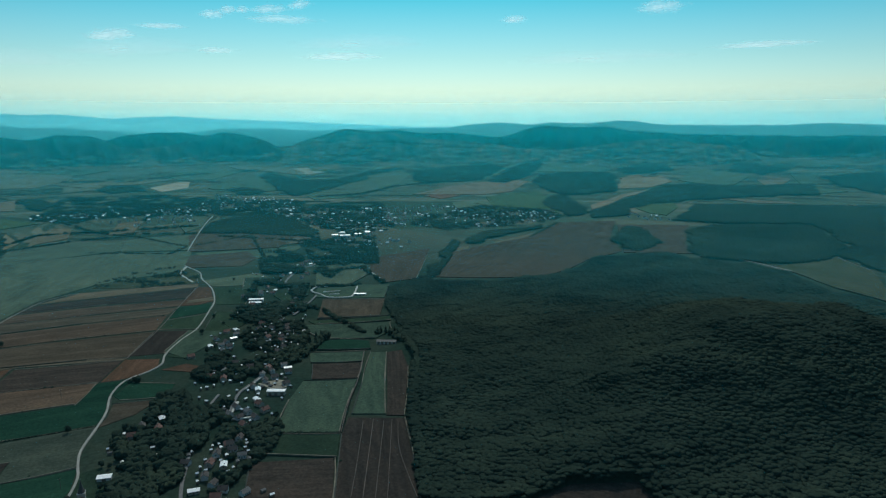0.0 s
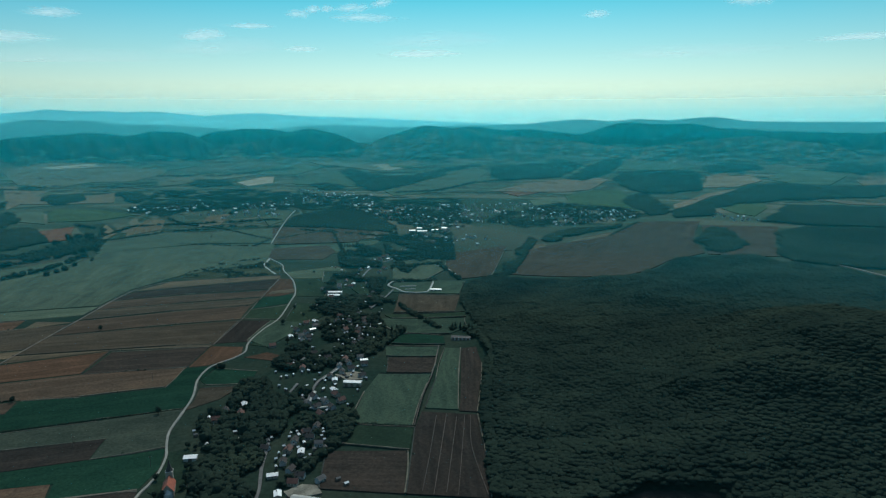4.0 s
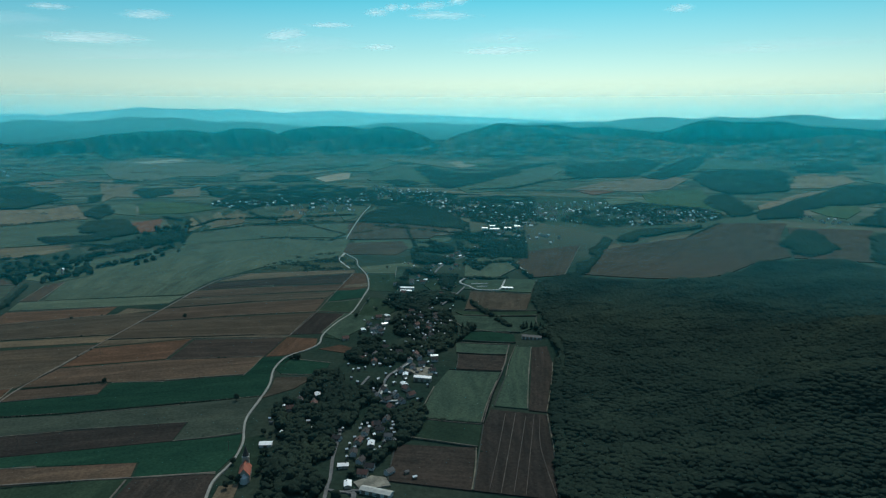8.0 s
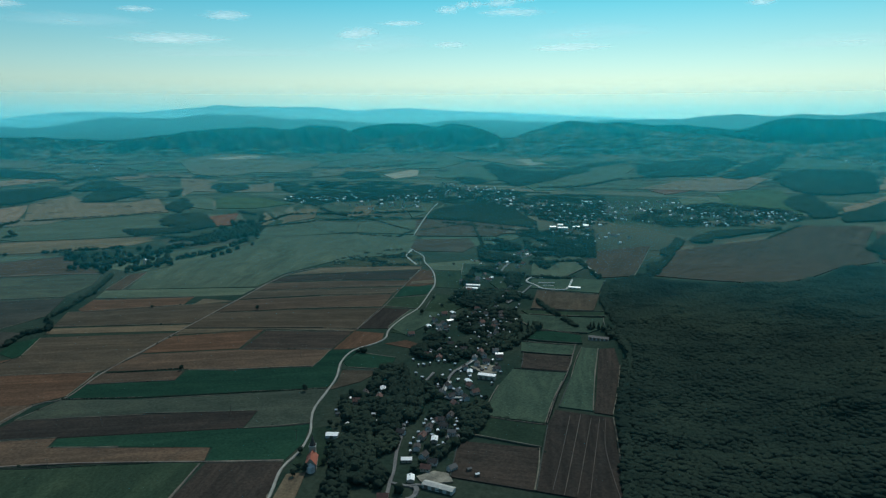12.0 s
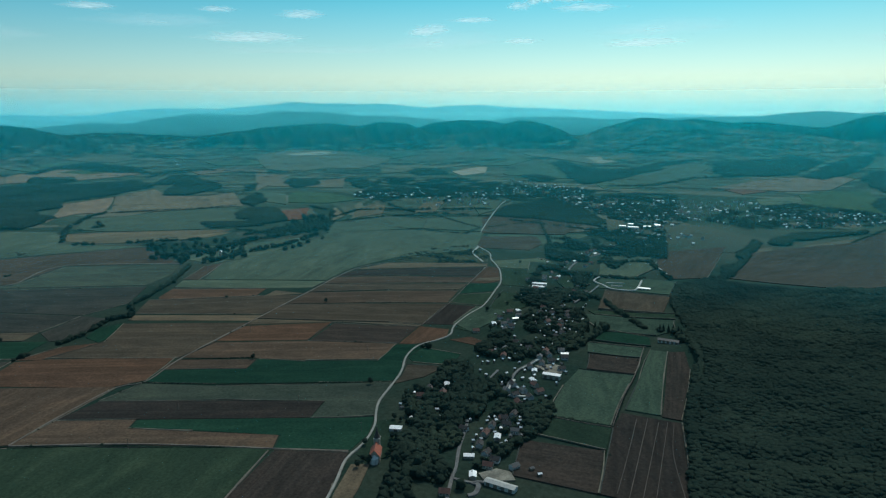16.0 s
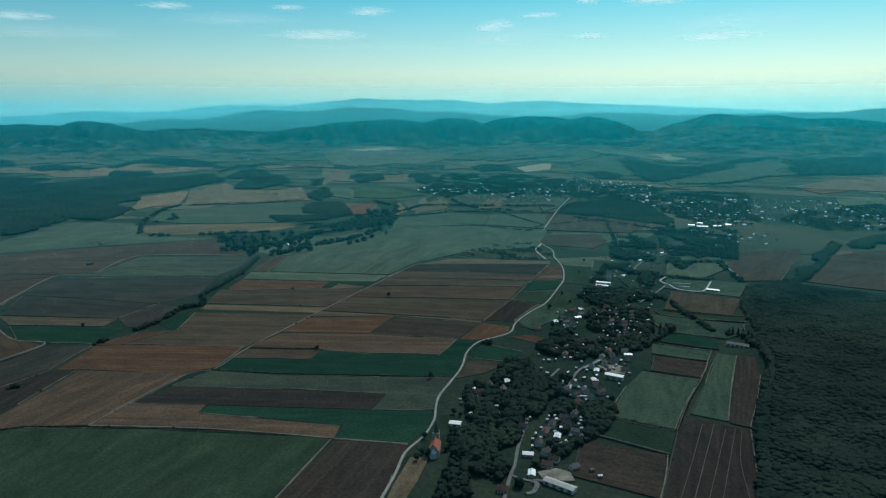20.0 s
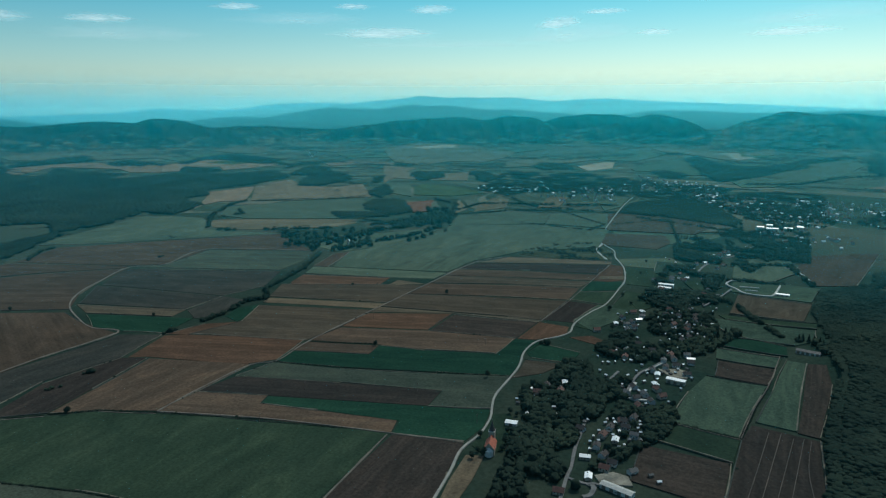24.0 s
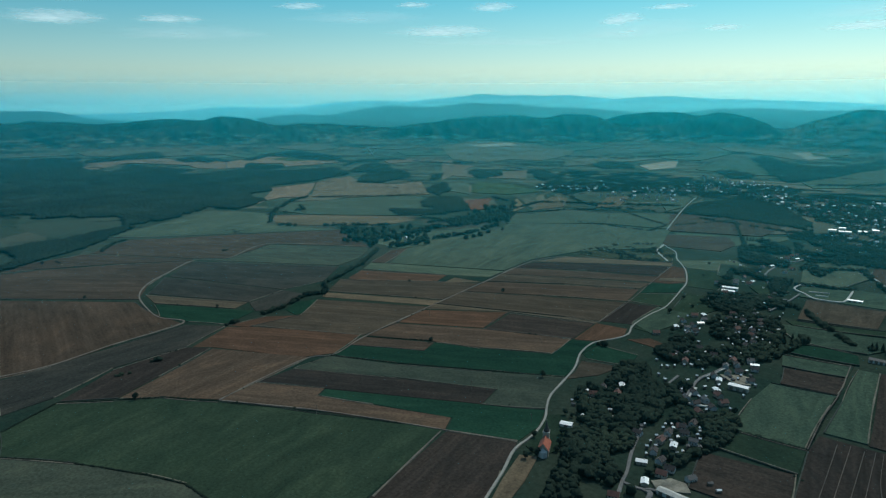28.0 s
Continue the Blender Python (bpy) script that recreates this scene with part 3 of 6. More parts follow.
field("clover", (-984, 518), (-867, 577), (-837, 593), (-812, 530), (-866, 504), (-918, 490))
field("slate", (-877, 614), (-897, 695), (-850, 701), (-815, 617), (-835, 594))
field("slate", (-837, 254), (-845, 385), (-855, 493), (-808, 523), (-775, 445), (-776, 351), (-742, 272), (-737, 220))
field("stubble", (-707, 371), (-742, 461), (-623, 517), (-602, 377), (-648, 348), (-686, 314))
field("ploughed", (-727, 271), (-769, 348), (-772, 443), (-746, 460), (-710, 371), (-688, 313))
field("meadow", (-1604, 735), (-1635, 833), (-1770, 1125), (-1590, 1184), (-1452, 1090), (-1304, 1121), (-1236, 1143), (-1513, 806))
field("olive", (-1705, 556), (-1657, 642), (-1611, 523))
field("straw", (-1483, 1121), (-1541, 1197), (-1412, 1297), (-1222, 1407), (-1188, 1328), (-1283, 1178), (-1381, 1113))
field("meadow", (-1105, 1081), (-1117, 1188), (-1030, 1294), (-970, 1401), (-950, 1396), (-934, 1174), (-966, 1078), (-981, 1059))
field("fallow", (-347, 648), (-348, 673), (-359, 709), (-314, 721), (-323, 682))
field("clover", (-368, 731), (-367, 773), (-314, 769), (-309, 730), (-357, 720))
field("ochre", (-349, 815), (-327, 837), (-300, 825), (-304, 806))
field("pasture", (-361, 864), (-353, 984), (-368, 1084), (-318, 1081), (-315, 971), (-337, 859))
field("pasture", (-426, 1246), (-384, 1257), (-337, 1201), (-335, 1133), (-381, 1128))
field("meadow", (-470, 1308), (-380, 1378), (-333, 1320), (-387, 1266), (-431, 1260))
field("straw", (-295, 473), (-281, 480), (-269, 441), (-262, 406), (-273, 397), (-284, 430))
field("pasture", (-300, 490), (-317, 557), (-303, 568), (-284, 545), (-271, 500), (-283, 482))
field("lawn", (-164, 771), (-100, 772), (-102, 742), (-102, 633), (-166, 636), (-169, 715))
field("ploughed", (-164, 828), (-102, 827), (-101, 776), (-156, 776))
field("lawn", (-176, 872), (-101, 870), (-101, 831), (-167, 832))
field("lawn", (-95, 864), (-74, 860), (-60, 672), (-95, 675), (-94, 758))
field("ploughed", (-73, 860), (-54, 865), (-43, 803), (-40, 666), (-58, 669))
field("ploughed", (-97, 666), (-39, 660), (-18, 507), (-88, 509), (-99, 629))
field("pasture", (-165, 632), (-100, 629), (-97, 583), (-174, 591))
field("ploughed", (-173, 574), (-98, 581), (-89, 509), (-161, 510))
field("clover", (-166, 934), (-103, 915), (-96, 878), (-169, 883))
field("lawn", (-219, 1002), (-80, 1001), (-73, 956), (-95, 924), (-167, 924))
field("fallow", (-207, 1158), (-100, 1146), (-99, 1040), (-195, 1037))
field("pasture", (-207, 1022), (-195, 1027), (-83, 1037), (-79, 1010), (-191, 1003))
field("lawn", (-232, 1243), (-153, 1266), (-100, 1262), (-102, 1159), (-225, 1171))
field("russet", (-157, 1538), (-33, 1651), (-52, 1311), (-110, 1282), (-154, 1390))
field("meadow", (-273, 1457), (-181, 1505), (-148, 1368), (-175, 1268), (-239, 1270))
field("russet", (-16, 1322), (5, 1568), (63, 1656), (238, 1825), (346, 2091), (536, 2126), (446, 1822), (418, 1594), (313, 1472), (236, 1309), (183, 1247))
field("straw", (11, 1658), (64, 1688), (58, 1595), (7, 1546))
field("straw", (140, 1763), (252, 1893), (216, 1789), (121, 1704))
field("russet", (520, 2041), (730, 2038), (614, 1728), (574, 1555), (512, 1556), (420, 1577))
field("scrub", (654, 1343), (873, 1507), (826, 1299), (611, 910), (582, 997), (588, 1070))
field("ploughed", (69, 501), (103, 515), (155, 508), (164, 482))
field("fallow", (301, 490), (327, 517), (376, 522), (356, 491))
field("rubble", (-188, 502), (-177, 515), (-164, 515), (-156, 503), (-168, 497), (-181, 494))
field("rubble", (-216, 764), (-196, 776), (-180, 772), (-180, 752), (-195, 747))
field("straw", (-439, 1157), (-402, 1182), (-397, 1156), (-436, 1136))
field("upland_hay", (-3817, 1296), (-3726, 1520), (-3615, 1568), (-3629, 1453), (-3706, 1257))
field("upland_hay", (-3668, 1597), (-3705, 1680), (-3625, 1882), (-3535, 2059), (-3366, 2090), (-3250, 2152), (-3157, 2123), (-3256, 1956), (-3275, 1873), (-3457, 1792), (-3452, 1672), (-3553, 1581))
field("hay", (-3167, 1379), (-3296, 1489), (-3285, 1589), (-3272, 1694), (-3201, 1830), (-3129, 1817), (-3155, 1941), (-3044, 1964), (-2953, 1936), (-2907, 1952), (-2703, 1813), (-2811, 1739), (-2950, 1768), (-3145, 1654), (-3196, 1599), (-3083, 1414), (-3098, 1372))
field("upland_hay", (-2714, 1571), (-2787, 1655), (-2760, 1707), (-2703, 1657), (-2673, 1560))
field("upland_hay", (-2822, 1209), (-2852, 1249), (-2763, 1198))
field("hay", (-2904, 1956), (-2962, 2226), (-2901, 2437), (-2658, 2416), (-2508, 2316), (-2527, 2188), (-2571, 2039), (-2679, 2109), (-2796, 2001), (-2681, 1887), (-2716, 1827))
field("upland", (-3113, 2231), (-3136, 2396), (-3014, 2453), (-2959, 2259), (-2925, 2111), (-3117, 2102))
field("green_far", (-2841, 2161), (-2832, 2378), (-2673, 2316), (-2689, 2186))
field("upland_hay", (-3203, 2456), (-3130, 2717), (-2935, 2714), (-2925, 2537), (-3049, 2482))
field("upland_hay", (-2841, 2799), (-2757, 2992), (-2574, 3081), (-2632, 2856))
field("upland", (-2565, 2792), (-2407, 2977), (-2259, 2888), (-2431, 2724))
field("hay", (-2290, 2442), (-2226, 2576), (-2055, 2627), (-2135, 2730), (-2342, 2624), (-2370, 2488))
field("hay", (-2049, 1556), (-2055, 1613), (-2064, 1778), (-1931, 1649), (-1774, 1482), (-1833, 1436), (-1810, 1351), (-1768, 1287), (-1930, 1453))
field("hay_grey", (-2061, 1781), (-2102, 2001), (-1911, 1878), (-1784, 1933), (-1765, 2059), (-1495, 1787), (-1566, 1696), (-1655, 1573), (-1768, 1504))
field("meadow", (-1586, 1240), (-1712, 1362), (-1671, 1441), (-1635, 1553), (-1489, 1736), (-1325, 1583), (-1220, 1433), (-1380, 1309), (-1494, 1246))
field("straw_mid", (-1550, 1177), (-1404, 1290), (-1243, 1390), (-1188, 1362), (-1194, 1290), (-1283, 1178), (-1387, 1118), (-1463, 1114))
field("meadow", (-1718, 1152), (-1599, 1191), (-1478, 1114), (-1444, 1074), (-1298, 1115), (-1248, 1144), (-1421, 941), (-1558, 789), (-1600, 757), (-1634, 844))
field("upland_hay", (-2489, 3089), (-2503, 3366), (-2363, 3521), (-2139, 3481), (-1887, 3426), (-1867, 3519), (-1752, 3244), (-1760, 2973), (-1921, 2914), (-1946, 2708), (-2148, 2747))
field("pale_far", (-2180, 3032), (-2095, 3177), (-1859, 3254), (-2007, 3044))
field("pale_far", (-2421, 3256), (-2285, 3465), (-2154, 3443), (-2302, 3257))
field("upland_hay", (-1669, 3035), (-1553, 3291), (-1290, 3373), (-1415, 3125), (-1557, 2832))
field("upland", (-2079, 3383), (-1831, 3724), (-1734, 3598), (-1792, 3405))
field("hay_grey", (-2093, 2597), (-1906, 2607), (-1861, 2461), (-1667, 2532), (-1629, 2632), (-1477, 2367), (-1673, 2289), (-1781, 2278), (-1722, 2137))
field("green_far", (-1544, 2096), (-1570, 2186), (-1417, 2191), (-1215, 2057), (-1277, 1942), (-1409, 1910))
field("meadow", (-1667, 2068), (-1584, 2131), (-1388, 1868), (-1517, 1908))
field("terracotta", (-1308, 1736), (-1269, 1829), (-1144, 1622), (-1177, 1584))
field("straw_mid", (-1103, 1678), (-1197, 1869), (-1073, 1722), (-1055, 1634))
field("straw_mid", (-1021, 1670), (-1077, 1792), (-1103, 1922), (-1036, 1909), (-979, 1782), (-1023, 1704))
field("straw_mid", (-891, 1813), (-922, 1948), (-864, 1982), (-839, 1848))
field("pale_far", (-1298, 3052), (-1244, 3254), (-1199, 3281), (-1131, 3063), (-1194, 2931))
field("upland", (-1386, 3466), (-1296, 3786), (-1067, 3709), (-1123, 3372), (-1275, 3333))
field("upland", (-1045, 3071), (-1066, 3358), (-944, 3562), (-852, 3362), (-748, 3183), (-708, 3021), (-820, 2951), (-895, 3053), (-1006, 3028))
field("upland_hay", (-1206, 3877), (-1034, 3887), (-827, 3822), (-715, 3653), (-735, 3578), (-930, 3706), (-1117, 3779))
field("green_far", (-794, 4055), (-617, 4059), (-590, 3753), (-709, 3743))
field("upland", (-569, 2854), (-512, 3176), (-374, 3446), (-331, 3093), (-408, 2779), (-503, 2715))
field("meadow", (-759, 1963), (-755, 2087), (-722, 2115), (-689, 1954), (-706, 1871))
field("upland_hay", (-787, 4053), (-624, 4181), (-575, 3841), (-705, 3786))
field("pale_far", (-851, 3819), (-753, 3874), (-630, 3700), (-702, 3605), (-797, 3710))
field("meadow", (-530, 2889), (-494, 3289), (-420, 3575), (-201, 3855), (-172, 3580), (-200, 3402), (-132, 3295), (-263, 3088), (-388, 2892), (-439, 2762))
field("hay", (-128, 2892), (42, 3188), (325, 3434), (412, 3343), (295, 2979), (179, 2886), (38, 2890))
field("terracotta", (-80, 2854), (38, 2947), (72, 2851), (-9, 2742))
field("green_far", (174, 2793), (291, 2940), (416, 2974), (417, 2525), (393, 2319), (289, 2414), (187, 2368))
field("meadow", (34, 2618), (146, 2703), (203, 2580), (131, 2416), (51, 2418))
field("upland", (502, 3715), (612, 4052), (837, 4024), (897, 3787), (813, 3617), (651, 3702))
field("meadow", (559, 3165), (664, 3240), (611, 3101))
field("hay", (540, 2521), (740, 2860), (921, 3036), (916, 2978), (729, 2770), (517, 2363))
field("hay_grey", (763, 3050), (874, 3390), (1098, 3490), (1086, 3279), (920, 3075))
field("straw_mid", (876, 3433), (1006, 3570), (992, 3418), (879, 3389))
field("upland", (1125, 3315), (1361, 3752), (1473, 3575), (1499, 3399), (1317, 3125), (1196, 3142))
field("hay_grey", (1478, 3258), (1583, 3402), (1641, 3266), (1501, 3056), (1345, 2804), (1431, 3068))
field("upland", (1713, 3414), (1884, 3474), (1718, 3209), (1626, 2941), (1667, 2845), (1496, 2784))
field("hay", (1090, 2709), (1180, 2634), (1309, 2590), (1299, 2528), (1152, 2571))
field("hay", (1468, 2497), (1529, 2446), (1522, 2361), (1483, 2323))
field("hay_grey", (910, 1727), (948, 1771), (991, 1744), (915, 1668))
field("green_far", (683, 2437), (770, 2562), (873, 2590), (841, 2463), (735, 2256), (697, 2315))
field("lawn", (-373, 885), (-374, 980), (-325, 975), (-322, 914), (-335, 857))
field("pasture", (-343, 1086), (-322, 1135), (-294, 1125), (-305, 1061))
field("lawn", (-201, 880), (-185, 893), (-181, 857), (-192, 853))
field("pasture", (-343, 1028), (-325, 1061), (-296, 1028), (-309, 981))
field("pasture", (-300, 1188), (-267, 1248), (-239, 1188), (-267, 1135))
field("lawn", (-392, 1334), (-339, 1337), (-321, 1227), (-367, 1234))
field("fallow", (-682, 1830), (-668, 1910), (-460, 2008), (-394, 1861), (-404, 1669), (-601, 1611))
field("fallow", (-597, 1563), (-463, 1618), (-423, 1536), (-428, 1449), (-541, 1430))


# ---- roads and paths ----
def ribbon(name, label, category, width, points, material, lift, wobble):
    pts = [Vector((x, y, 0)) for x, y in points]
    fine = []
    for i in range(len(pts) - 1):
        p0, p1, p2, p3 = pts[max(i - 1, 0)], pts[i], pts[i + 1], pts[min(i + 2, len(pts) - 1)]
        steps = max(3, int((p2 - p1).length / 9))
        for s in range(steps):
            t = s / steps
            fine.append(0.5 * (2 * p1 + (p2 - p0) * t + (2 * p0 - 5 * p1 + 4 * p2 - p3) * t * t + (3 * p1 - p0 - 3 * p2 + p3) * t ** 3))
    fine.append(pts[-1])
    verts, faces = [], []
    for i, p in enumerate(fine):
        d = fine[min(i + 1, len(fine) - 1)] - fine[max(i - 1, 0)]
        side = Vector((-d.y, d.x, 0)).normalized()
        w = width / 2 * (1 + wobble * noise.noise((p.x * 0.05, p.y * 0.05, 7)))
        extra = lift + (0.6 + p.length * 0.0009 if uneven(p.x, p.y) else 0)
        for k, drop in ((-1.12, -1.2), (-1, 0), (1, 0), (1.12, -1.2)):
            q = p + side * w * k
            verts.append((q.x, q.y, height(q.x, q.y) + extra + drop))
    for i in range(len(fine) - 1):
        for k in range(3):
            a = 4 * i + k
            faces.append((a, a + 1, a + 5, a + 4))
    ob = new(name, mesh_from(name, verts, faces, material))
    return tagged(ob, label, category, kind="structure")


ROADS = {"gravel lane": (GRAVEL, "pale gravel lane between fields and village"), "farm track": (GRAVEL, "pale gravel farm track"),
         "village street": (ASPHALT, "worn grey village street"), "side street": (ASPHALT, "short grey side street"),
         "concrete yard road": (CONCRETE, "pale concrete road round a yard"), "far road": (GRAVEL, "pale road far across the valley"),
         "wheel track": (FAINT, "pale wheel track across the ploughed soil"),
         "field path": (DIRT, "dry dirt path along the fields")}


def surface(what, points):
    x, y = points[len(points) // 2]
    return crop("straw", math.hypot(x, y))[0] if math.hypot(x, y) > 1900 else ROADS[what][0]


def road(width, what, *points):
    ribbon("road", ROADS[what][1], "road", width, points, surface(what, points), 1.05, 0.25)


def track(width, what, *points):
    ribbon("path", ROADS[what][1], "path", width, points, surface(what, points), 0.95, 0.6)


road(2.2, "gravel lane", (-267, 365), (-279, 400), (-291, 441), (-304, 479), (-305, 512), (-314, 548), (-326, 572), (-338, 601), (-347, 648), (-356, 688), (-373, 734), (-377, 778), (-362, 810), (-357, 837), (-367, 874), (-369, 936), (-366, 993), (-382, 1096), (-394, 1156), (-428, 1245), (-473, 1324), (-499, 1385), (-547, 1444), (-584, 1496), (-609, 1621), (-650, 1789), (-684, 1949), (-715, 2131))
road(4, "farm track", (-547, 1444), (-533, 1373), (-503, 1327), (-480, 1294))
road(2.8, "village street", (-193, 441), (-206, 486), (-210, 505), (-221, 539), (-229, 573), (-234, 591), (-244, 604), (-252, 609), (-257, 643), (-252, 677), (-251, 731))
road(2.8, "village street", (-207, 487), (-192, 486), (-179, 489), (-160, 486))
road(2.8, "village street", (-222, 670), (-227, 706), (-229, 740), (-219, 783), (-214, 857), (-217, 920))
road(3.6, "village street", (-281, 1057), (-276, 1205), (-303, 1296), (-300, 1410), (-279, 1457), (-267, 1573), (-208, 1742), (-198, 1930))
road(2.6, "side street", (-236, 1055), (-227, 1125), (-223, 1183))
track(1.7, "field path", (-600, 376), (-612, 430), (-623, 514), (-607, 542), (-626, 616), (-645, 759), (-666, 933), (-687, 1138), (-652, 1210))
track(2.3, "field path", (-849, 259), (-841, 309), (-855, 390), (-867, 496), (-916, 488), (-969, 499), (-1049, 528), (-1112, 577), (-1163, 646), (-1215, 731), (-1180, 784), (-1230, 926), (-1032, 1034))
track(1.7, "field path", (-1597, 732), (-1513, 806), (-1394, 954), (-1231, 1147))
track(1.7, "field path", (-377, 465), (-349, 346))
track(1.7, "field path", (-600, 376), (-503, 423), (-412, 457), (-376, 469), (-310, 493))
track(1.0, "wheel track", (-411, 859), (-421, 981), (-439, 1107), (-459, 1262))
track(0.9, "wheel track", (-104, 872), (-100, 772), (-102, 707), (-100, 632))
road(2.8, "concrete yard road", (-234, 1253), (-238, 1215), (-216, 1189), (-198, 1167), (-165, 1167), (-158, 1185), (-159, 1249))
road(1.6, "concrete yard road", (-234, 1244), (-214, 1249), (-198, 1253))
road(2, "concrete yard road", (-215, 1207), (-186, 1214))
road(2, "concrete yard road", (-202, 1188), (-184, 1192))
road(3.2, "concrete yard road", (-227, 747), (-222, 765), (-217, 785))
road(3.2, "concrete yard road", (-224, 710), (-222, 680), (-218, 666), (-198, 670))
road(4, "village street", (-188, 487), (-181, 483), (-180, 472), (-184, 467))
road(3, "side street", (-251, 1082), (-245, 1127), (-230, 1134))
road(3, "farm track", (-184, 1412), (-158, 1390), (-137, 1351), (-115, 1293))
track(0.5, "wheel track", (-81, 656), (-77, 573), (-75, 513))
track(0.5, "wheel track", (-71, 659), (-66, 534), (-65, 508))
track(0.5, "wheel track", (-60, 654), (-55, 512))
track(0.5, "wheel track", (-52, 657), (-45, 508))
track(0.5, "wheel track", (-46, 656), (-40, 591), (-21, 511))
road(5, "far road", (-1442, 2530), (-1620, 2689), (-1900, 2690), (-2212, 2560))
track(5, "far road", (-1579, 2819), (-1440, 3015), (-1324, 3284), (-1185, 3513))
track(6, "field path", (569, 1501), (639, 1406), (625, 1215))


# unploughed balks between the parcels, some of dry grass, some dark and weedy
DRY_GRASS = plain_material("dry_grass", (0.125, 0.112, 0.078), 0.95, 0, 0.4, 0.4)
WEEDS = plain_material("dark_weeds", (0.020, 0.028, 0.020), 0.95, 0, 0.4, 0.4)
for i, (a, b) in enumerate(BALKS):
    mid = ((a[0] + b[0]) / 2 + 1.5 * math.sin(i), (a[1] + b[1]) / 2 + 1.5 * math.cos(i))
    wide = 0.7 + 0.5 * ((i * 37) % 10) / 10
    ribbon("balk", "narrow strip of dry grass between two parcels" if i % 3 else "narrow weedy strip between two parcels", "field edge",
           wide, (a, mid, b), DRY_GRASS if i % 3 else WEEDS, 0.85 + (i % 9) * 0.004, 0.9)


# ---- woods, groves and hedgerows ----
def crown_shape(seed, cuts, squash, lumps, ragged=0.0):
    """The lumpy outline of one crown, as arrays of corners and triangles."""
    bm = bmesh.new()
    bmesh.ops.create_icosphere(bm, subdivisions=cuts, radius=1)
    for v in bm.verts:
        n = v.co.normalized()
        k = 1 + lumps * noise.noise(n * 1.7 + Vector((seed * 9.1, 0, 0))) + lumps * 0.5 * noise.noise(n * 4 + Vector((0, seed * 5.3, 0)))
        k += ragged * random.uniform(-1, 1)
        v.co = Vector((n.x * k, n.y * k, n.z * k * squash))
    vs = np.array([v.co[:] for v in bm.verts])
    fs = np.array([[v.index for v in f.verts] for f in bm.faces])
    bm.free()
    return vs, fs


CROWNS = {"near": [crown_shape(s, 1, 0.45, 0.4) for s in range(8)], "mid": [crown_shape(s + 10, 1, 0.6, 0.4) for s in range(5)],
          "far": [crown_shape(s + 20, 1, 0.45, 0.4) for s in range(4)]}


CROWNS["bushy"] = [crown_shape(s + 40, 2, 0.8, 0.7, 0.13) for s in range(6)]


def canopy(name, places, shapes, label, category):
    """The crowns of a wood, in one mesh. places: x, y, z, radius."""
    crowns(name, places, LEAVES, shapes, label, category)


def crowns(name, places, material, shapes, label, category):
    vs, fs, at = [], [], 0
    for x, y, z, r in places:
        v, f = shapes[random.randrange(len(shapes))]
        a = random.uniform(0, math.tau)
        c, s = math.cos(a), math.sin(a)
        tall = random.uniform(0.85, 1.3)
        w = np.empty_like(v)
        w[:, 0], w[:, 1], w[:, 2] = (v[:, 0] * c - v[:, 1] * s) * r + x, (v[:, 0] * s + v[:, 1] * c) * r + y, v[:, 2] * r * tall + z
        vs.append(w)
        fs.append(f + at)
        at += len(v)
    if not vs:
        return None
    v, f = np.concatenate(vs), np.concatenate(fs)
    me = bpy.data.meshes.new(name)
    me.vertices.add(len(v))
    me.vertices.foreach_set("co", v.ravel())
    me.loops.add(f.size)
    me.loops.foreach_set("vertex_index", f.ravel().astype(np.int32))
    me.polygons.add(len(f))
    me.polygons.foreach_set("loop_start", np.arange(0, f.size, 3, dtype=np.int32))
    me.polygons.foreach_set("loop_total", np.full(len(f), 3, dtype=np.int32))
    me.polygons.foreach_set("use_smooth", np.full(len(f), True))
    me.materials.append(material)
    me.update(calc_edges=True)
    me.validate()
    return tagged(new(name, me), label, category, kind="stuff")


GRAIN = {"near": (3.4, 3.7, 6.0), "mid": (5.4, 5.2, 4.5), "far": (9.0, 8.4, 4.5)}
CLEARINGS = [(-318, 1132, 27), (-213, 520, 20), (-191, 492, 16), (-163, 520, 16), (-166, 487, 20), (-187, 735, 24), (-281, 489, 15), (-290, 548, 18)]


def scatter(ring, step, keep):
    lo = [min(p[k] for p in ring) for k in (0, 1)]
    hi = [max(p[k] for p in ring) for k in (0, 1)]
    found, y = [], lo[1]
    while y < hi[1]:
        x = lo[0]
        while x < hi[0]:
            px, py = x + random.uniform(-0.5, 0.5) * step, y + random.uniform(-0.5, 0.5) * step
            if random.random() < keep and inside(px, py, ring) and math.hypot(px, py) < RIM:
                found.append((px, py))
            x += step
        y += step * 0.9
    return found


def understorey(ring, up):
    """The closed layer of leaves below the tops of a dense forest."""
    verts, faces, step = [], [], 7.0
    for x, y in scatter(ring, step, 2.0):
        if all(inside(x + dx, y + dy, ring) for dx, dy in ((9, 0), (-9, 0), (0, 9), (0, -9))):
            k = len(verts)
            for dx, dy in ((-6, -6), (6, -6), (6, 6), (-6, 6)):
                roll = max(12 * noise.fractal(((x + dx) * 0.008, (y + dy) * 0.008, 2.2), 0.8, 2.2, 4), -4)
                verts.append((x + dx, y + dy, height(x + dx, y + dy) + up * 0.9 + roll))
            faces.append((k, k + 1, k + 2, k + 3))
    tagged(new("undergrowth", mesh_from("undergrowth", verts, faces, LEAVES, True)), "closed leafy layer under the tops of the forest", "undergrowth", kind="stuff")


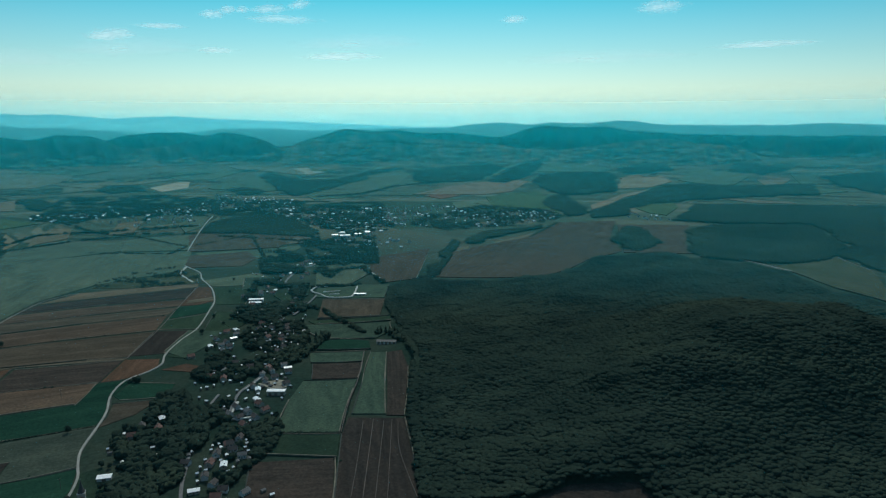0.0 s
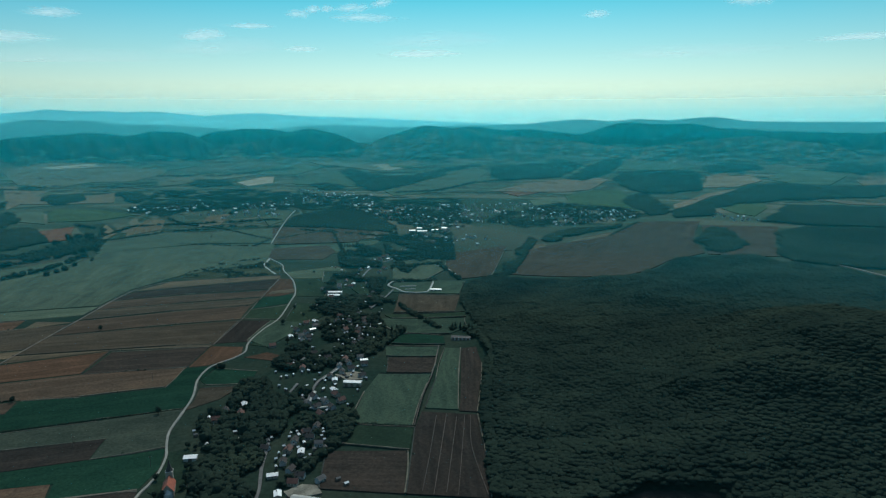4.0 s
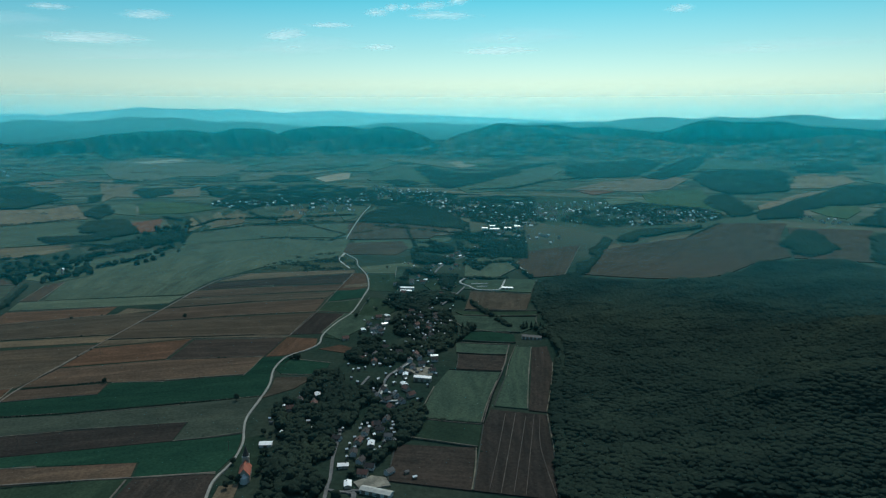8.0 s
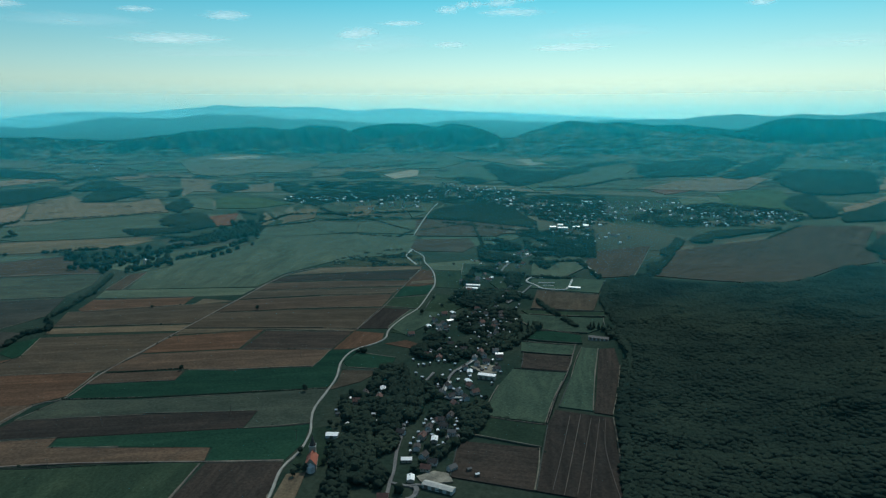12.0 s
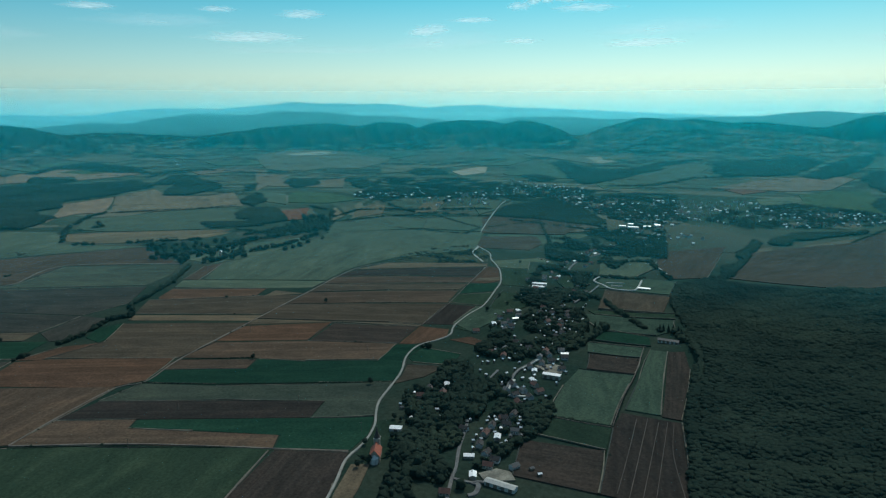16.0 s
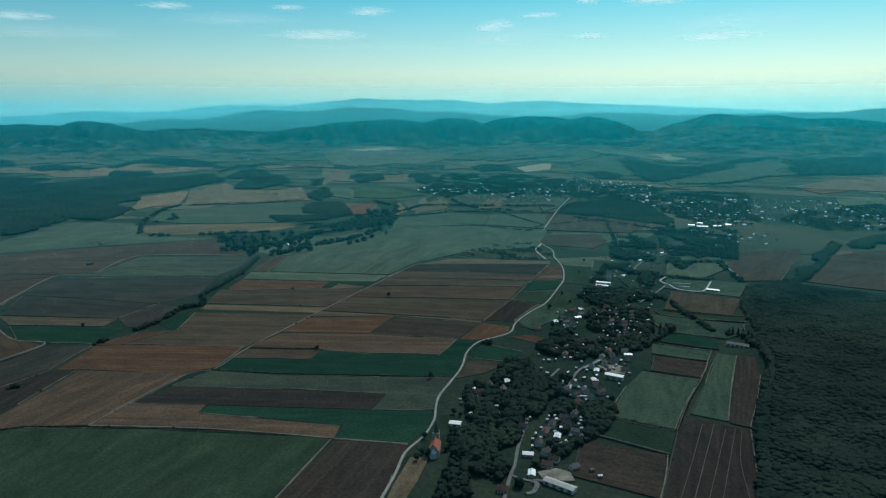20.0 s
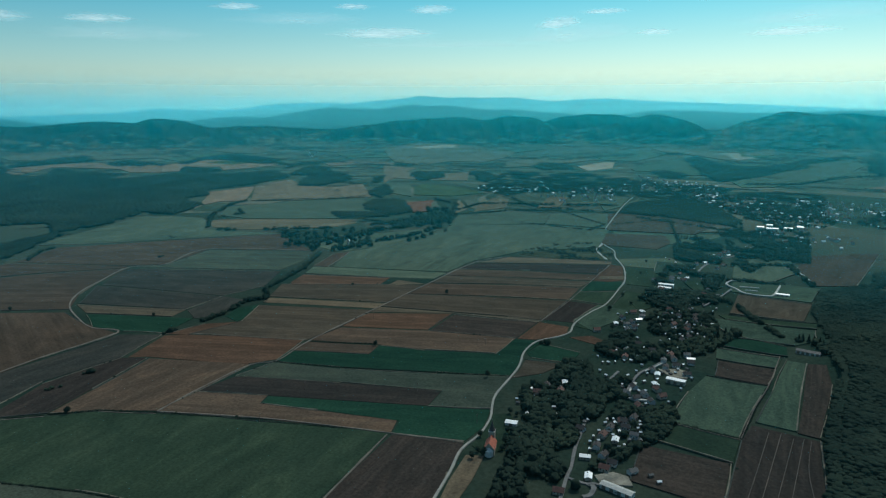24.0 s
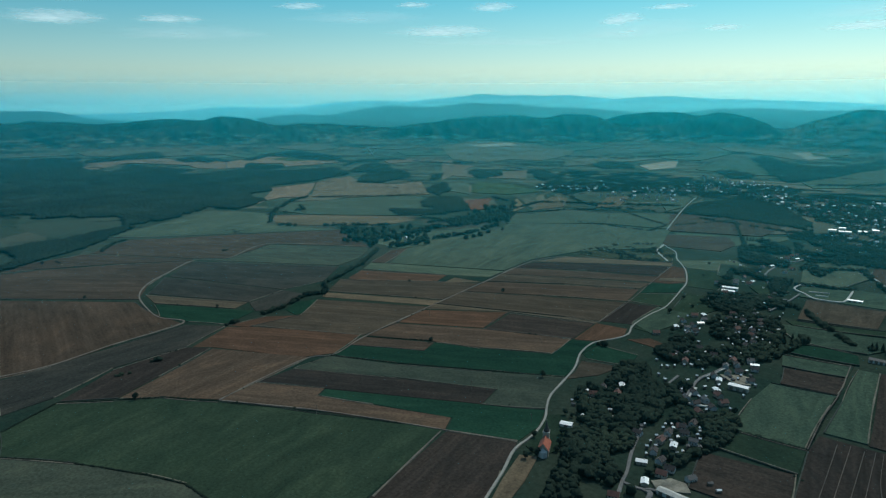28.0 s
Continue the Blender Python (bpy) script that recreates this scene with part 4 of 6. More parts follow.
def wood(grade, *ring):
    step, radius, up = GRAIN[grade]
    places = []
    for x, y in scatter(ring, step, 0.97):
        reach = 8 + 0.015 * math.hypot(x, y)
        if not inside(x + reach * noise.noise((x * 0.011, y * 0.011, 0.3)) + 0.4 * reach * noise.noise((x * 0.04, y * 0.04, 0)),
                      y + reach * noise.noise((x * 0.011, y * 0.011, 6.3)), ring):
            continue
        r = radius * random.uniform(0.7, 1.25)
        roll = 12 * noise.fractal((x * 0.008, y * 0.008, 2.2), 0.8, 2.2, 4) if grade == "near" else 0
        edge = sum(inside(x + dx * up * 2, y + dy * up * 2, ring) for dx, dy in ((1, 0), (-1, 0), (0, 1), (0, -1))) / 4
        places.append((x, y, height(x, y) + up * (0.35 + 0.65 * edge) * random.uniform(0.9, 1.08) + max(roll, -4) * edge, r))
    if grade == "near":
        understorey(ring, up)
    canopy("woodland", places, CROWNS[grade],
           {"near": "dark broadleaf forest on a low hill", "mid": "dark wood among the fields", "far": "blue-green wood across the valley"}[grade], "forest")


GROVES = []


def grove(grade, *ring):
    GROVES.append((grade, ring))


def plant(grade, ring):
    """Garden trees between the houses, which stand in clearings of their own."""
    step, radius, _ = GRAIN[grade]
    places = []
    lo, hi = [min(p[k] for p in ring) - 20 for k in (0, 1)], [max(p[k] for p in ring) + 20 for k in (0, 1)]
    homes = [b for b in BUILT if grade == "near" and lo[0] < b[0] < hi[0] and lo[1] < b[1] < hi[1]]
    for x, y in scatter(ring, step * {"near": 0.9, "mid": 0.8, "far": 0.75}[grade], {"near": 0.85, "mid": 0.66, "far": 0.58}[grade]):
        if any(math.hypot(x - cx, y - cy) < cr for cx, cy, cr in CLEARINGS) or near_road(x, y):
            continue
        if noise.noise((x * 0.02, y * 0.02, 1.5)) < (-0.25 if y < 690 else 0.03 if grade == "near" else -0.12):
            continue
        r = radius * random.choice((0.35, 0.5, 0.65, 0.85, 1.1) if grade == "near" else (0.4, 0.55, 0.7, 0.95) if y < 1650 else (0.3, 0.4, 0.5, 0.62)) * random.uniform(0.85, 1.15)
        if any(math.hypot(x - bx, y - by) < g * 0.7 + r + 0.8 for bx, by, g in homes):
            continue
        places.append((x, y, height(x, y) + r * random.uniform(0.8, 1.3), r))
    canopy("village_trees", places, CROWNS["bushy" if grade == "near" else grade], "dense garden and stream-side trees of a village", "trees")


STREET = [(-206, 462), (-203, 488), (-213, 520), (-224, 580), (-222, 600), (-225, 650)]


def near_road(x, y):
    for (ax, ay), (bx, by) in zip(STREET, STREET[1:]):
        dx, dy = bx - ax, by - ay
        t = max(0, min(1, ((x - ax) * dx + (y - ay) * dy) / (dx * dx + dy * dy)))
        if math.hypot(x - ax - dx * t, y - ay - dy * t) < 6:
            return True
    return False


def hedgerow(step, size, *points):
    """A row of bushes and small trees along a boundary."""
    places = []
    for (x0, y0), (x1, y1) in zip(points, points[1:]):
        n = max(1, int(math.hypot(x1 - x0, y1 - y0) / min(step * 0.5, size * 0.8)))
        for k in range(n):
            if noise.noise((x0 * 0.02 + k * 0.11, y0 * 0.02, 4)) < -0.28:
                continue
            t = (k + random.random()) / n
            x, y = x0 + (x1 - x0) * t + random.gauss(0, size * 0.5), y0 + (y1 - y0) * t + random.gauss(0, size * 0.5)
            r = size * random.uniform(0.5, 1.25)
            places.append((x, y, height(x, y) + r * 0.75, r))
    mid = points[len(points) // 2]
    grade = "near" if math.hypot(*mid) < 1500 else "mid"
    canopy("hedgerow", places, CROWNS["bushy" if grade == "near" else "mid"], "uneven hedgerow of bushes along a field edge", "hedge")


def waysides(count, inner, outer, size):
    """Hedges, tree lines and small copses strewn over the far side of the valley."""
    places = []
    for _ in range(count):
        r, a = inner + (outer - inner) * math.sqrt(random.random()), radians(random.uniform(-38, 76))
        x, y = -math.sin(a) * r, math.cos(a) * r
        way = a + random.choice((0.0, 0.1, -0.15, 0.3, 2.3)) + random.uniform(-0.1, 0.1)
        s = size * random.uniform(0.7, 1.2) * (0.5 + r / 5000)
        if random.random() < 0.25:
            for _ in range(random.randint(5, 26)):
                places.append((x + random.gauss(0, 26), y + random.gauss(0, 9), s * random.uniform(0.7, 1.3)))
            continue
        for k in range(random.randint(8, 46)):
            x, y = x + math.cos(way) * s * 1.2, y + math.sin(way) * s * 1.2
            way += random.uniform(-0.05, 0.05)
            if random.random() < 0.8:
                places.append((x + random.gauss(0, s * 0.3), y + random.gauss(0, s * 0.3), s * random.uniform(0.5, 1.15)))
    places = [(x, y, height(x, y) + s * 0.45, s) for x, y, s in places if math.hypot(x, y) < 4550]
    canopy("wayside_trees", places, CROWNS["far"], "hedges and tree lines across the far valley", "trees")


def copse(spacing, size, *ring):
    """Round-crowned trees standing apart along a stream."""
    places = []
    for x, y in scatter(ring, spacing, 0.85):
        r = size * random.uniform(0.6, 1.25)
        if all(math.hypot(x - bx, y - by) > g + r for bx, by, g in BUILT):
            places.append((x, y, height(x, y) + r * 0.9, r))
    canopy("stream_trees", places, CROWNS["bushy"], "round-crowned trees standing apart along a stream", "trees")


def thicket(count, *ring):
    """Low bushes over rough ground."""
    places = []
    for x, y in scatter(ring, 7, 0.9)[:count * 3]:
        if noise.noise((x * 0.03, y * 0.03, 8.8)) > -0.05:
            r = random.uniform(1.0, 3.4)
            places.append((x, y, height(x, y) + r * 0.5, r))
    canopy("bushes", places, CROWNS["bushy"], "low dark bushes on rough grassland", "bushes")


thicket(400, (-650, 1246), (-661, 1287), (-657, 1358), (-559, 1443), (-499, 1378), (-473, 1299), (-555, 1248))
wood("near", (-97, 1228), (-26, 1291), (179, 1214), (242, 1283), (323, 1461), (507, 1539), (564, 1422), (601, 1321), (554, 1075), (540, 982), (520, 888), (586, 852), (446, 618), (360, 470), (173, 466), (164, 487), (154, 507), (103, 516), (67, 501), (-18, 507), (-36, 664), (-39, 802), (-46, 865), (-68, 966), (-95, 1103))
wood("mid", (434, 1758), (530, 1996), (577, 1962), (548, 1703), (458, 1592), (416, 1628))
wood("mid", (671, 1898), (796, 2026), (1083, 1999), (977, 1644), (814, 1446), (686, 1381), (571, 1473), (575, 1598))
wood("mid", (711, 2123), (929, 2538), (1125, 2510), (1652, 2404), (713, 1016), (855, 1340), (896, 1548), (984, 1644), (1101, 2033), (872, 2048))
wood("mid", (-74, 1273), (-44, 1321), (-18, 1513), (23, 1783), (44, 1739), (-10, 1338), (-26, 1297), (-88, 1236))
wood("mid", (37, 1722), (119, 1905), (255, 1977), (352, 2128), (317, 2010), (180, 1874), (94, 1721))
wood("far", (-3651, 1237), (-3495, 1527), (-3136, 1385), (-2948, 1422), (-3143, 1598), (-2882, 1643), (-2769, 1699), (-2682, 1552), (-2628, 1650), (-2614, 1868), (-2417, 1963), (-2394, 2139), (-2281, 2155), (-2161, 2051), (-2114, 1828), (-2115, 1607), (-1984, 1507), (-1971, 1403), (-1810, 1351), (-1748, 1242), (-1717, 1180), (-1919, 1140), (-1789, 1138), (-1709, 946), (-1704, 840), (-1867, 907), (-1953, 792), (-2001, 743), (-2135, 762), (-2108, 695))
wood("mid", (-1636, 532), (-1636, 658), (-1690, 841), (-1650, 841), (-1505, 649), (-1445, 525), (-1400, 450))
wood("mid", (-1329, 1551), (-1431, 1728), (-1359, 1782), (-1223, 1646), (-1177, 1557), (-1254, 1524))
wood("mid", (-665, 1867), (-681, 2031), (-623, 2205), (-490, 2191), (-357, 1939), (-326, 1813), (-381, 1838), (-524, 1871))
wood("mid", (-1365, 1452), (-1234, 1526), (-1170, 1496), (-1281, 1386))
grove("near", (-242, 422), (-258, 473), (-279, 534), (-298, 632), (-319, 717), (-295, 759), (-279, 807), (-261, 785), (-254, 705), (-241, 642), (-234, 584), (-222, 538), (-210, 488), (-204, 451))
grove("near", (-191, 462), (-232, 586), (-249, 670), (-257, 765), (-236, 781), (-228, 686), (-209, 633), (-188, 650), (-179, 664), (-168, 620), (-173, 576), (-179, 524), (-190, 504))
grove("near", (-325, 730), (-300, 828), (-292, 925), (-284, 1029), (-258, 1065), (-194, 966), (-184, 842), (-216, 797), (-269, 779), (-298, 733))
grove("mid", (-329, 1034), (-368, 1338), (-332, 1567), (-268, 1417), (-243, 1181), (-226, 1039), (-271, 1005))
grove("mid", (-313, 1581), (-246, 1752), (-170, 1731), (-138, 1460), (-201, 1469), (-223, 1289), (-254, 1265))
grove("mid", (-1328, 2168), (-1498, 2726), (-1156, 2842), (-659, 2663), (-391, 2671), (-226, 2626), (-168, 2045), (-354, 1953), (-496, 2216), (-631, 2234), (-768, 2121), (-1086, 1983))
grove("mid", (-1142, 1341), (-1104, 1486), (-1078, 1669), (-969, 1475), (-1024, 1379))
grove("far", (137, 2531), (349, 2413), (395, 2219), (303, 2092), (25, 1927), (-108, 2038), (-46, 2297))
grove("far", (-867, 2616), (-631, 2707), (-291, 2455), (-142, 2039), (-179, 1742), (-378, 2041), (-636, 2315))
grove("far", (-1367, 2292), (-1169, 2589), (-929, 2502), (-831, 2051), (-1110, 2026))
wood("far", (-2698, 1898), (-2779, 1989), (-2613, 2057), (-2527, 1998), (-2614, 1868))
wood("far", (-2894, 2023), (-2997, 2253), (-3014, 2453), (-2707, 2461), (-2478, 2370), (-2587, 2276), (-2844, 2277), (-2934, 2222), (-2848, 2038))
wood("far", (-1925, 1867), (-2124, 2106), (-2120, 2261), (-2011, 2271), (-1853, 2081), (-1842, 1932))
wood("far", (-2217, 2105), (-2374, 2374), (-2246, 2396), (-2123, 2309), (-2147, 2112))
wood("far", (-3156, 1818), (-3173, 1952), (-3005, 2003), (-2947, 1885), (-3020, 1811))
wood("far", (-3367, 1496), (-3433, 1663), (-3457, 1792), (-3450, 1865), (-3257, 1862), (-3290, 1703), (-3315, 1497))
wood("mid", (-1373, 1592), (-1441, 1737), (-1365, 1760), (-1174, 1585), (-1189, 1521), (-1240, 1508))
wood("far", (-1540, 1811), (-1636, 1983), (-1673, 2085), (-1531, 1958), (-1449, 1785))
wood("far", (-1829, 2170), (-1869, 2331), (-1717, 2095))
wood("far", (-1774, 2355), (-1821, 2492), (-1719, 2542), (-1608, 2408), (-1633, 2273))
wood("far", (-1526, 2445), (-1617, 2617), (-1557, 2660), (-1421, 2521), (-1386, 2367))
wood("far", (-1479, 2959), (-1500, 3120), (-1375, 3100), (-1258, 2936), (-1394, 2845))
wood("far", (-939, 3542), (-920, 3666), (-741, 3444), (-634, 3373), (-508, 3398), (-399, 3652), (-371, 3428), (-509, 3159), (-599, 2816), (-728, 3029), (-832, 3286))
wood("far", (-948, 2998), (-886, 3101), (-764, 2986), (-808, 2836))
wood("far", (-165, 3763), (-74, 3809), (151, 4038), (223, 4150), (344, 3912), (253, 3617), (184, 3419), (-64, 3273), (-135, 3381))
wood("far", (213, 3352), (363, 3841), (577, 4281), (599, 4145), (458, 3605), (282, 3264))
wood("far", (513, 3578), (647, 3680), (881, 3654), (850, 3349), (740, 2955), (601, 2869), (505, 2855), (439, 3051), (428, 3363))
wood("mid", (422, 2767), (505, 2855), (506, 2348), (410, 2206), (372, 2576))
wood("mid", (491, 2333), (691, 2667), (939, 3054), (1136, 3190), (1318, 3066), (1662, 3103), (1508, 2765), (1151, 2721), (895, 2622), (681, 2468), (606, 2258), (480, 2191))
wood("far", (1481, 3595), (1629, 3886), (1733, 3835), (1810, 3600), (1579, 3424), (1518, 3544))
wood("far", (936, 3759), (1071, 3920), (1238, 3844), (1225, 3690), (1040, 3587), (922, 3581))
wood("far", (1807, 3329), (2163, 3389), (1752, 2728), (1728, 2996))
wood("far", (-577, 2888), (-516, 3439), (-382, 3782), (-204, 3925), (-259, 3785), (-414, 3531), (-489, 3084))
grove("near", (-316, 579), (-321, 648), (-285, 645), (-260, 567), (-249, 511), (-266, 502))
grove("near", (-180, 631), (-174, 663), (-160, 646), (-159, 599), (-171, 564), (-195, 555), (-225, 622))
grove("mid", (-411, 1510), (-394, 1630), (-318, 1537), (-255, 1210), (-260, 1122), (-304, 1196), (-357, 1334))
grove("near", (-349, 1183), (-333, 1286), (-265, 1185), (-225, 1093), (-206, 963), (-246, 984), (-297, 1037))
grove("mid", (-381, 1766), (-274, 1846), (-199, 1729), (-230, 1562), (-312, 1575))
grove("near", (-369, 771), (-371, 808), (-352, 818), (-341, 801), (-353, 773))
grove("near", (-316, 724), (-314, 802), (-269, 831), (-233, 776), (-230, 691), (-251, 658), (-280, 664))
hedgerow(9, 3.5, (-811, 527), (-811, 574), (-815, 628), (-842, 695), (-827, 724), (-877, 767), (-893, 815), (-931, 909), (-1003, 1027))
hedgerow(12, 7.5, (-1112, 1018), (-1105, 1081), (-1058, 1143), (-1077, 1287), (-1012, 1410))
hedgerow(8, 3, (-1246, 815), (-1247, 851))
hedgerow(14, 5.5, (-1408, 1081), (-1316, 1131), (-1283, 1178), (-1182, 1257))
hedgerow(16, 6.5, (-990, 1052), (-984, 1176), (-955, 1286), (-968, 1423))
hedgerow(12, 5, (-1456, 1097), (-1605, 1225), (-1749, 1414), (-1766, 1487))
hedgerow(10, 5, (-1561, 1220), (-1560, 1301), (-1636, 1343))
hedgerow(16, 3.5, (-1744, 1505), (-1566, 1696), (-1520, 1787))
hedgerow(12, 4, (-970, 1464), (-1044, 1617), (-950, 1736), (-823, 1833), (-668, 1855))
hedgerow(12, 5, (-1058, 1353), (-1041, 1476), (-1046, 1591), (-1150, 1781), (-1284, 1852))
hedgerow(10, 0.8, (-697, 206), (-714, 242), (-726, 268), (-687, 308), (-653, 344), (-600, 374))
hedgerow(8, 0.7, (-597, 372), (-534, 405), (-476, 428), (-411, 456))
hedgerow(7, 0.8, (-646, 188), (-586, 224), (-523, 251), (-482, 265), (-441, 263))
hedgerow(8, 0.7, (-609, 538), (-529, 568), (-426, 618), (-351, 653))
hedgerow(12, 4, (-1436, 652), (-1506, 711), (-1526, 762))
hedgerow(14, 4, (-1086, 1983), (-958, 1854), (-864, 1810))
hedgerow(14, 3, (-616, 1694), (-519, 1853), (-397, 1515))
hedgerow(20, 0.8, (-622, 614), (-588, 632), (-545, 655))
hedgerow(12, 3, (-757, 390), (-759, 412))
hedgerow(8, 3, (-747, 340), (-743, 351))
hedgerow(22, 3, (-912, 1766), (-810, 1806), (-632, 1681), (-635, 1582), (-804, 1591))
hedgerow(14, 4, (-1207, 1406), (-1061, 1404), (-1039, 1500), (-1070, 1599))
hedgerow(18, 6, (-2380, 2232), (-2471, 2432), (-2371, 2572), (-2076, 2611), (-1949, 2759))
hedgerow(24, 6, (-1779, 3173), (-1468, 3241), (-1289, 3521), (-995, 3744))
hedgerow(14, 5, (-868, 1971), (-866, 2091), (-797, 2102))
hedgerow(12, 4, (-238, 1107), (-209, 1105), (-177, 1051), (-117, 954))
hedgerow(14, 4, (-215, 1398), (-172, 1425), (-98, 1238))
hedgerow(10, 3.5, (-240, 1248), (-183, 1254), (-154, 1271))
hedgerow(6, 5, (-98, 945), (-85, 953), (-67, 938), (-61, 906))
hedgerow(8, 5, (-171, 934), (-163, 939), (-179, 874), (-183, 842))
hedgerow(26, 1.5, (-163, 634), (-102, 631))
hedgerow(9, 1.0, (-100, 632), (-102, 704), (-100, 772))
hedgerow(10, 3, (235, 1826), (345, 2079))
hedgerow(16, 5, (-596, 1827), (-468, 1797), (-324, 1744))
hedgerow(12, 5, (-1086, 1668), (-1090, 1819), (-996, 1840), (-895, 1852), (-765, 1913), (-701, 1957))
hedgerow(18, 6, (-514, 2797), (-341, 2892), (-219, 3190), (44, 3357))
waysides(150, 1500, 2500, 2.6)
waysides(800, 2400, 4600, 4.2)


def edge_bushes():
    """Single low bushes and saplings here and there along the balks."""
    places = []
    for a, b in BALKS:
        for _ in range(int(math.dist(a, b) / 32)):
            t = random.random()
            if random.random() < 0.45:
                r = random.choice((0.5, 0.6, 0.8, 1.0, 1.5))
                x, y = a[0] + (b[0] - a[0]) * t + random.gauss(0, 0.8), a[1] + (b[1] - a[1]) * t + random.gauss(0, 0.8)
                places.append((x, y, height(x, y) + r * 0.6, r))
    canopy("bushes", places, CROWNS["bushy"], "single low bushes along the field edges", "bushes")


edge_bushes()


# ---- clouds ----
def cloud_material(name, dense):
    m, n, l, p = nodes_of(name)
    n.remove(p)
    out = n["Material Output"]
    tc = n.new("ShaderNodeTexCoord")
    oc = tc.outputs["Object"]
    info = n.new("ShaderNodeObjectInfo")
    shift = n.new("ShaderNodeVectorMath")
    shift.operation = "MULTIPLY_ADD"
    shift.inputs[1].default_value = (1.6, 1.6, 1.6)
    l.new(oc, shift.inputs[0])
    l.new(info.outputs["Random"], shift.inputs[2])
    shift2 = n.new("ShaderNodeVectorMath")
    shift2.operation = "SCALE"
    shift2.inputs["Scale"].default_value = 3.0
    l.new(shift.outputs[0], shift2.inputs[0])
    puff = noise_of(n, l, shift2.outputs[0], 0.55, 3, 0.5, 0.3)
    ball = n.new("ShaderNodeTexGradient")
    ball.gradient_type = "SPHERICAL"
    l.new(oc, ball.inputs["Vector"])
    add = n.new("ShaderNodeMath")
    add.operation = "MULTIPLY_ADD"
    add.inputs[1].default_value, add.inputs[2].default_value = 1.0, -0.72
    l.new(ball.outputs["Fac"], add.inputs[0])
    both = n.new("ShaderNodeMath")
    both.operation = "ADD"
    l.new(add.outputs[0], both.inputs[0])
    l.new(puff, both.inputs[1])
    thick = n.new("ShaderNodeMapRange")
    thick.inputs["From Min"].default_value, thick.inputs["From Max"].default_value = 0.02, 0.75
    thick.inputs["To Min"].default_value, thick.inputs["To Max"].default_value = 0.0, dense
    l.new(both.outputs[0], thick.inputs["Value"])
    see, veil, white, mixed = n.new("ShaderNodeBsdfTransparent"), n.new("ShaderNodeBsdfTranslucent"), n.new("ShaderNodeBsdfDiffuse"), n.new("ShaderNodeMixShader")
    veil.inputs["Color"].default_value = white.inputs["Color"].default_value = (0.95, 0.97, 0.95, 1)
    body = n.new("ShaderNodeAddShader")
    l.new(veil.outputs[0], body.inputs[0])
    l.new(white.outputs[0], body.inputs[1])
    l.new(thick.outputs["Result"], mixed.inputs["Fac"])
    l.new(see.outputs[0], mixed.inputs[1])
    l.new(body.outputs[0], mixed.inputs[2])
    l.new(mixed.outputs[0], out.inputs["Surface"])
    return m


CLOUDS = {"thin white wisp of fair-weather cloud": cloud_material("cloud_wisp", 0.46), "broad faint streak of high cloud": cloud_material("high_cloud", 0.15)}


def cloud(heading, rise, wide, deep, turn=0.0, label="thin white wisp of fair-weather cloud"):
    """A thin wisp of fair-weather cloud: a flat lens of vapour, seen from below. wide and deep: in degrees of the sky."""
    up = 420.0
    r = up / math.tan(radians(rise))
    verts, faces, rings, turns = [(0, 0, 0.02)], [], 8, 32
    for j in range(1, rings + 1):
        for k in range(turns):
            a = math.tau * k / turns
            verts.append((j / rings * math.cos(a), j / rings * math.sin(a), 0.02 * (1 - (j / rings) ** 2)))
    for k in range(turns):
        faces.append((0, 1 + k, 1 + (k + 1) % turns))
    for j in range(rings - 1):
        for k in range(turns):
            a, q = 1 + j * turns, (k + 1) % turns
            faces.append((a + k, a + turns + k, a + turns + q, a + q))
    ob = tagged(new("cloud", mesh_from("cloud", verts, faces, CLOUDS[label], True)), label, "cloud", "clouds in the sky", "structure")
    w = r * math.tan(radians(wide / 2))
    d = r * r / up * radians(deep) / 2
    h = radians(heading)
    ob.matrix_world = Matrix.Translation((-math.sin(h) * r, math.cos(h) * r, 300 + up)) @ pose(0, 0, 0, 0, 0, heading + turn) @ Matrix.Diagonal((w, d, 40, 1))


for spec in ((25.0, 6.3, 4.6, 1.3, 6), (17.7, 8.1, 2.8, 1.0), (16.6, 8.45, 1.8, 0.9), (15.5, 8.5, 1.5, 0.8), (13.5, 8.6, 4.0, 1.1, 8), (11.2, 9.0, 2.4, 1.2, 10),
             (12.5, 7.9, 7.5, 1.0, 14), (21.5, 7.1, 5.0, 0.6, 10), (-5.6, 8.0, 2.8, 0.9), (-16.8, 8.6, 5.0, 1.6), (17.5, 5.5, 4.0, 0.7), (8.3, 5.2, 9.0, 0.9, 6),
             (38.9, 5.6, 11.0, 1.2), (34.9, 7.4, 5.0, 1.0), (49.9, 7.4, 5.0, 0.8), (59.4, 6.2, 7.0, 0.9), (67.2, 6.0, 9.0, 1.4), (41.0, 7.6, 4.0, 0.7), (-24, 5.6, 10, 0.7)):
    cloud(*spec)
for spec in ((35.5, 4.2, 22.0, 2.2, 5), (24.0, 5.4, 12.0, 2.0, 12), (45.5, 6.6, 14.0, 1.4, -4), (58.0, 5.2, 16.0, 1.6, 0), (7.0, 6.2, 14.0, 1.8, 14), (-12.0, 5.0, 20.0, 1.4, -6), (66.0, 7.6, 10.0, 1.6, 0)):
    cloud(*spec, "broad faint streak of high cloud")


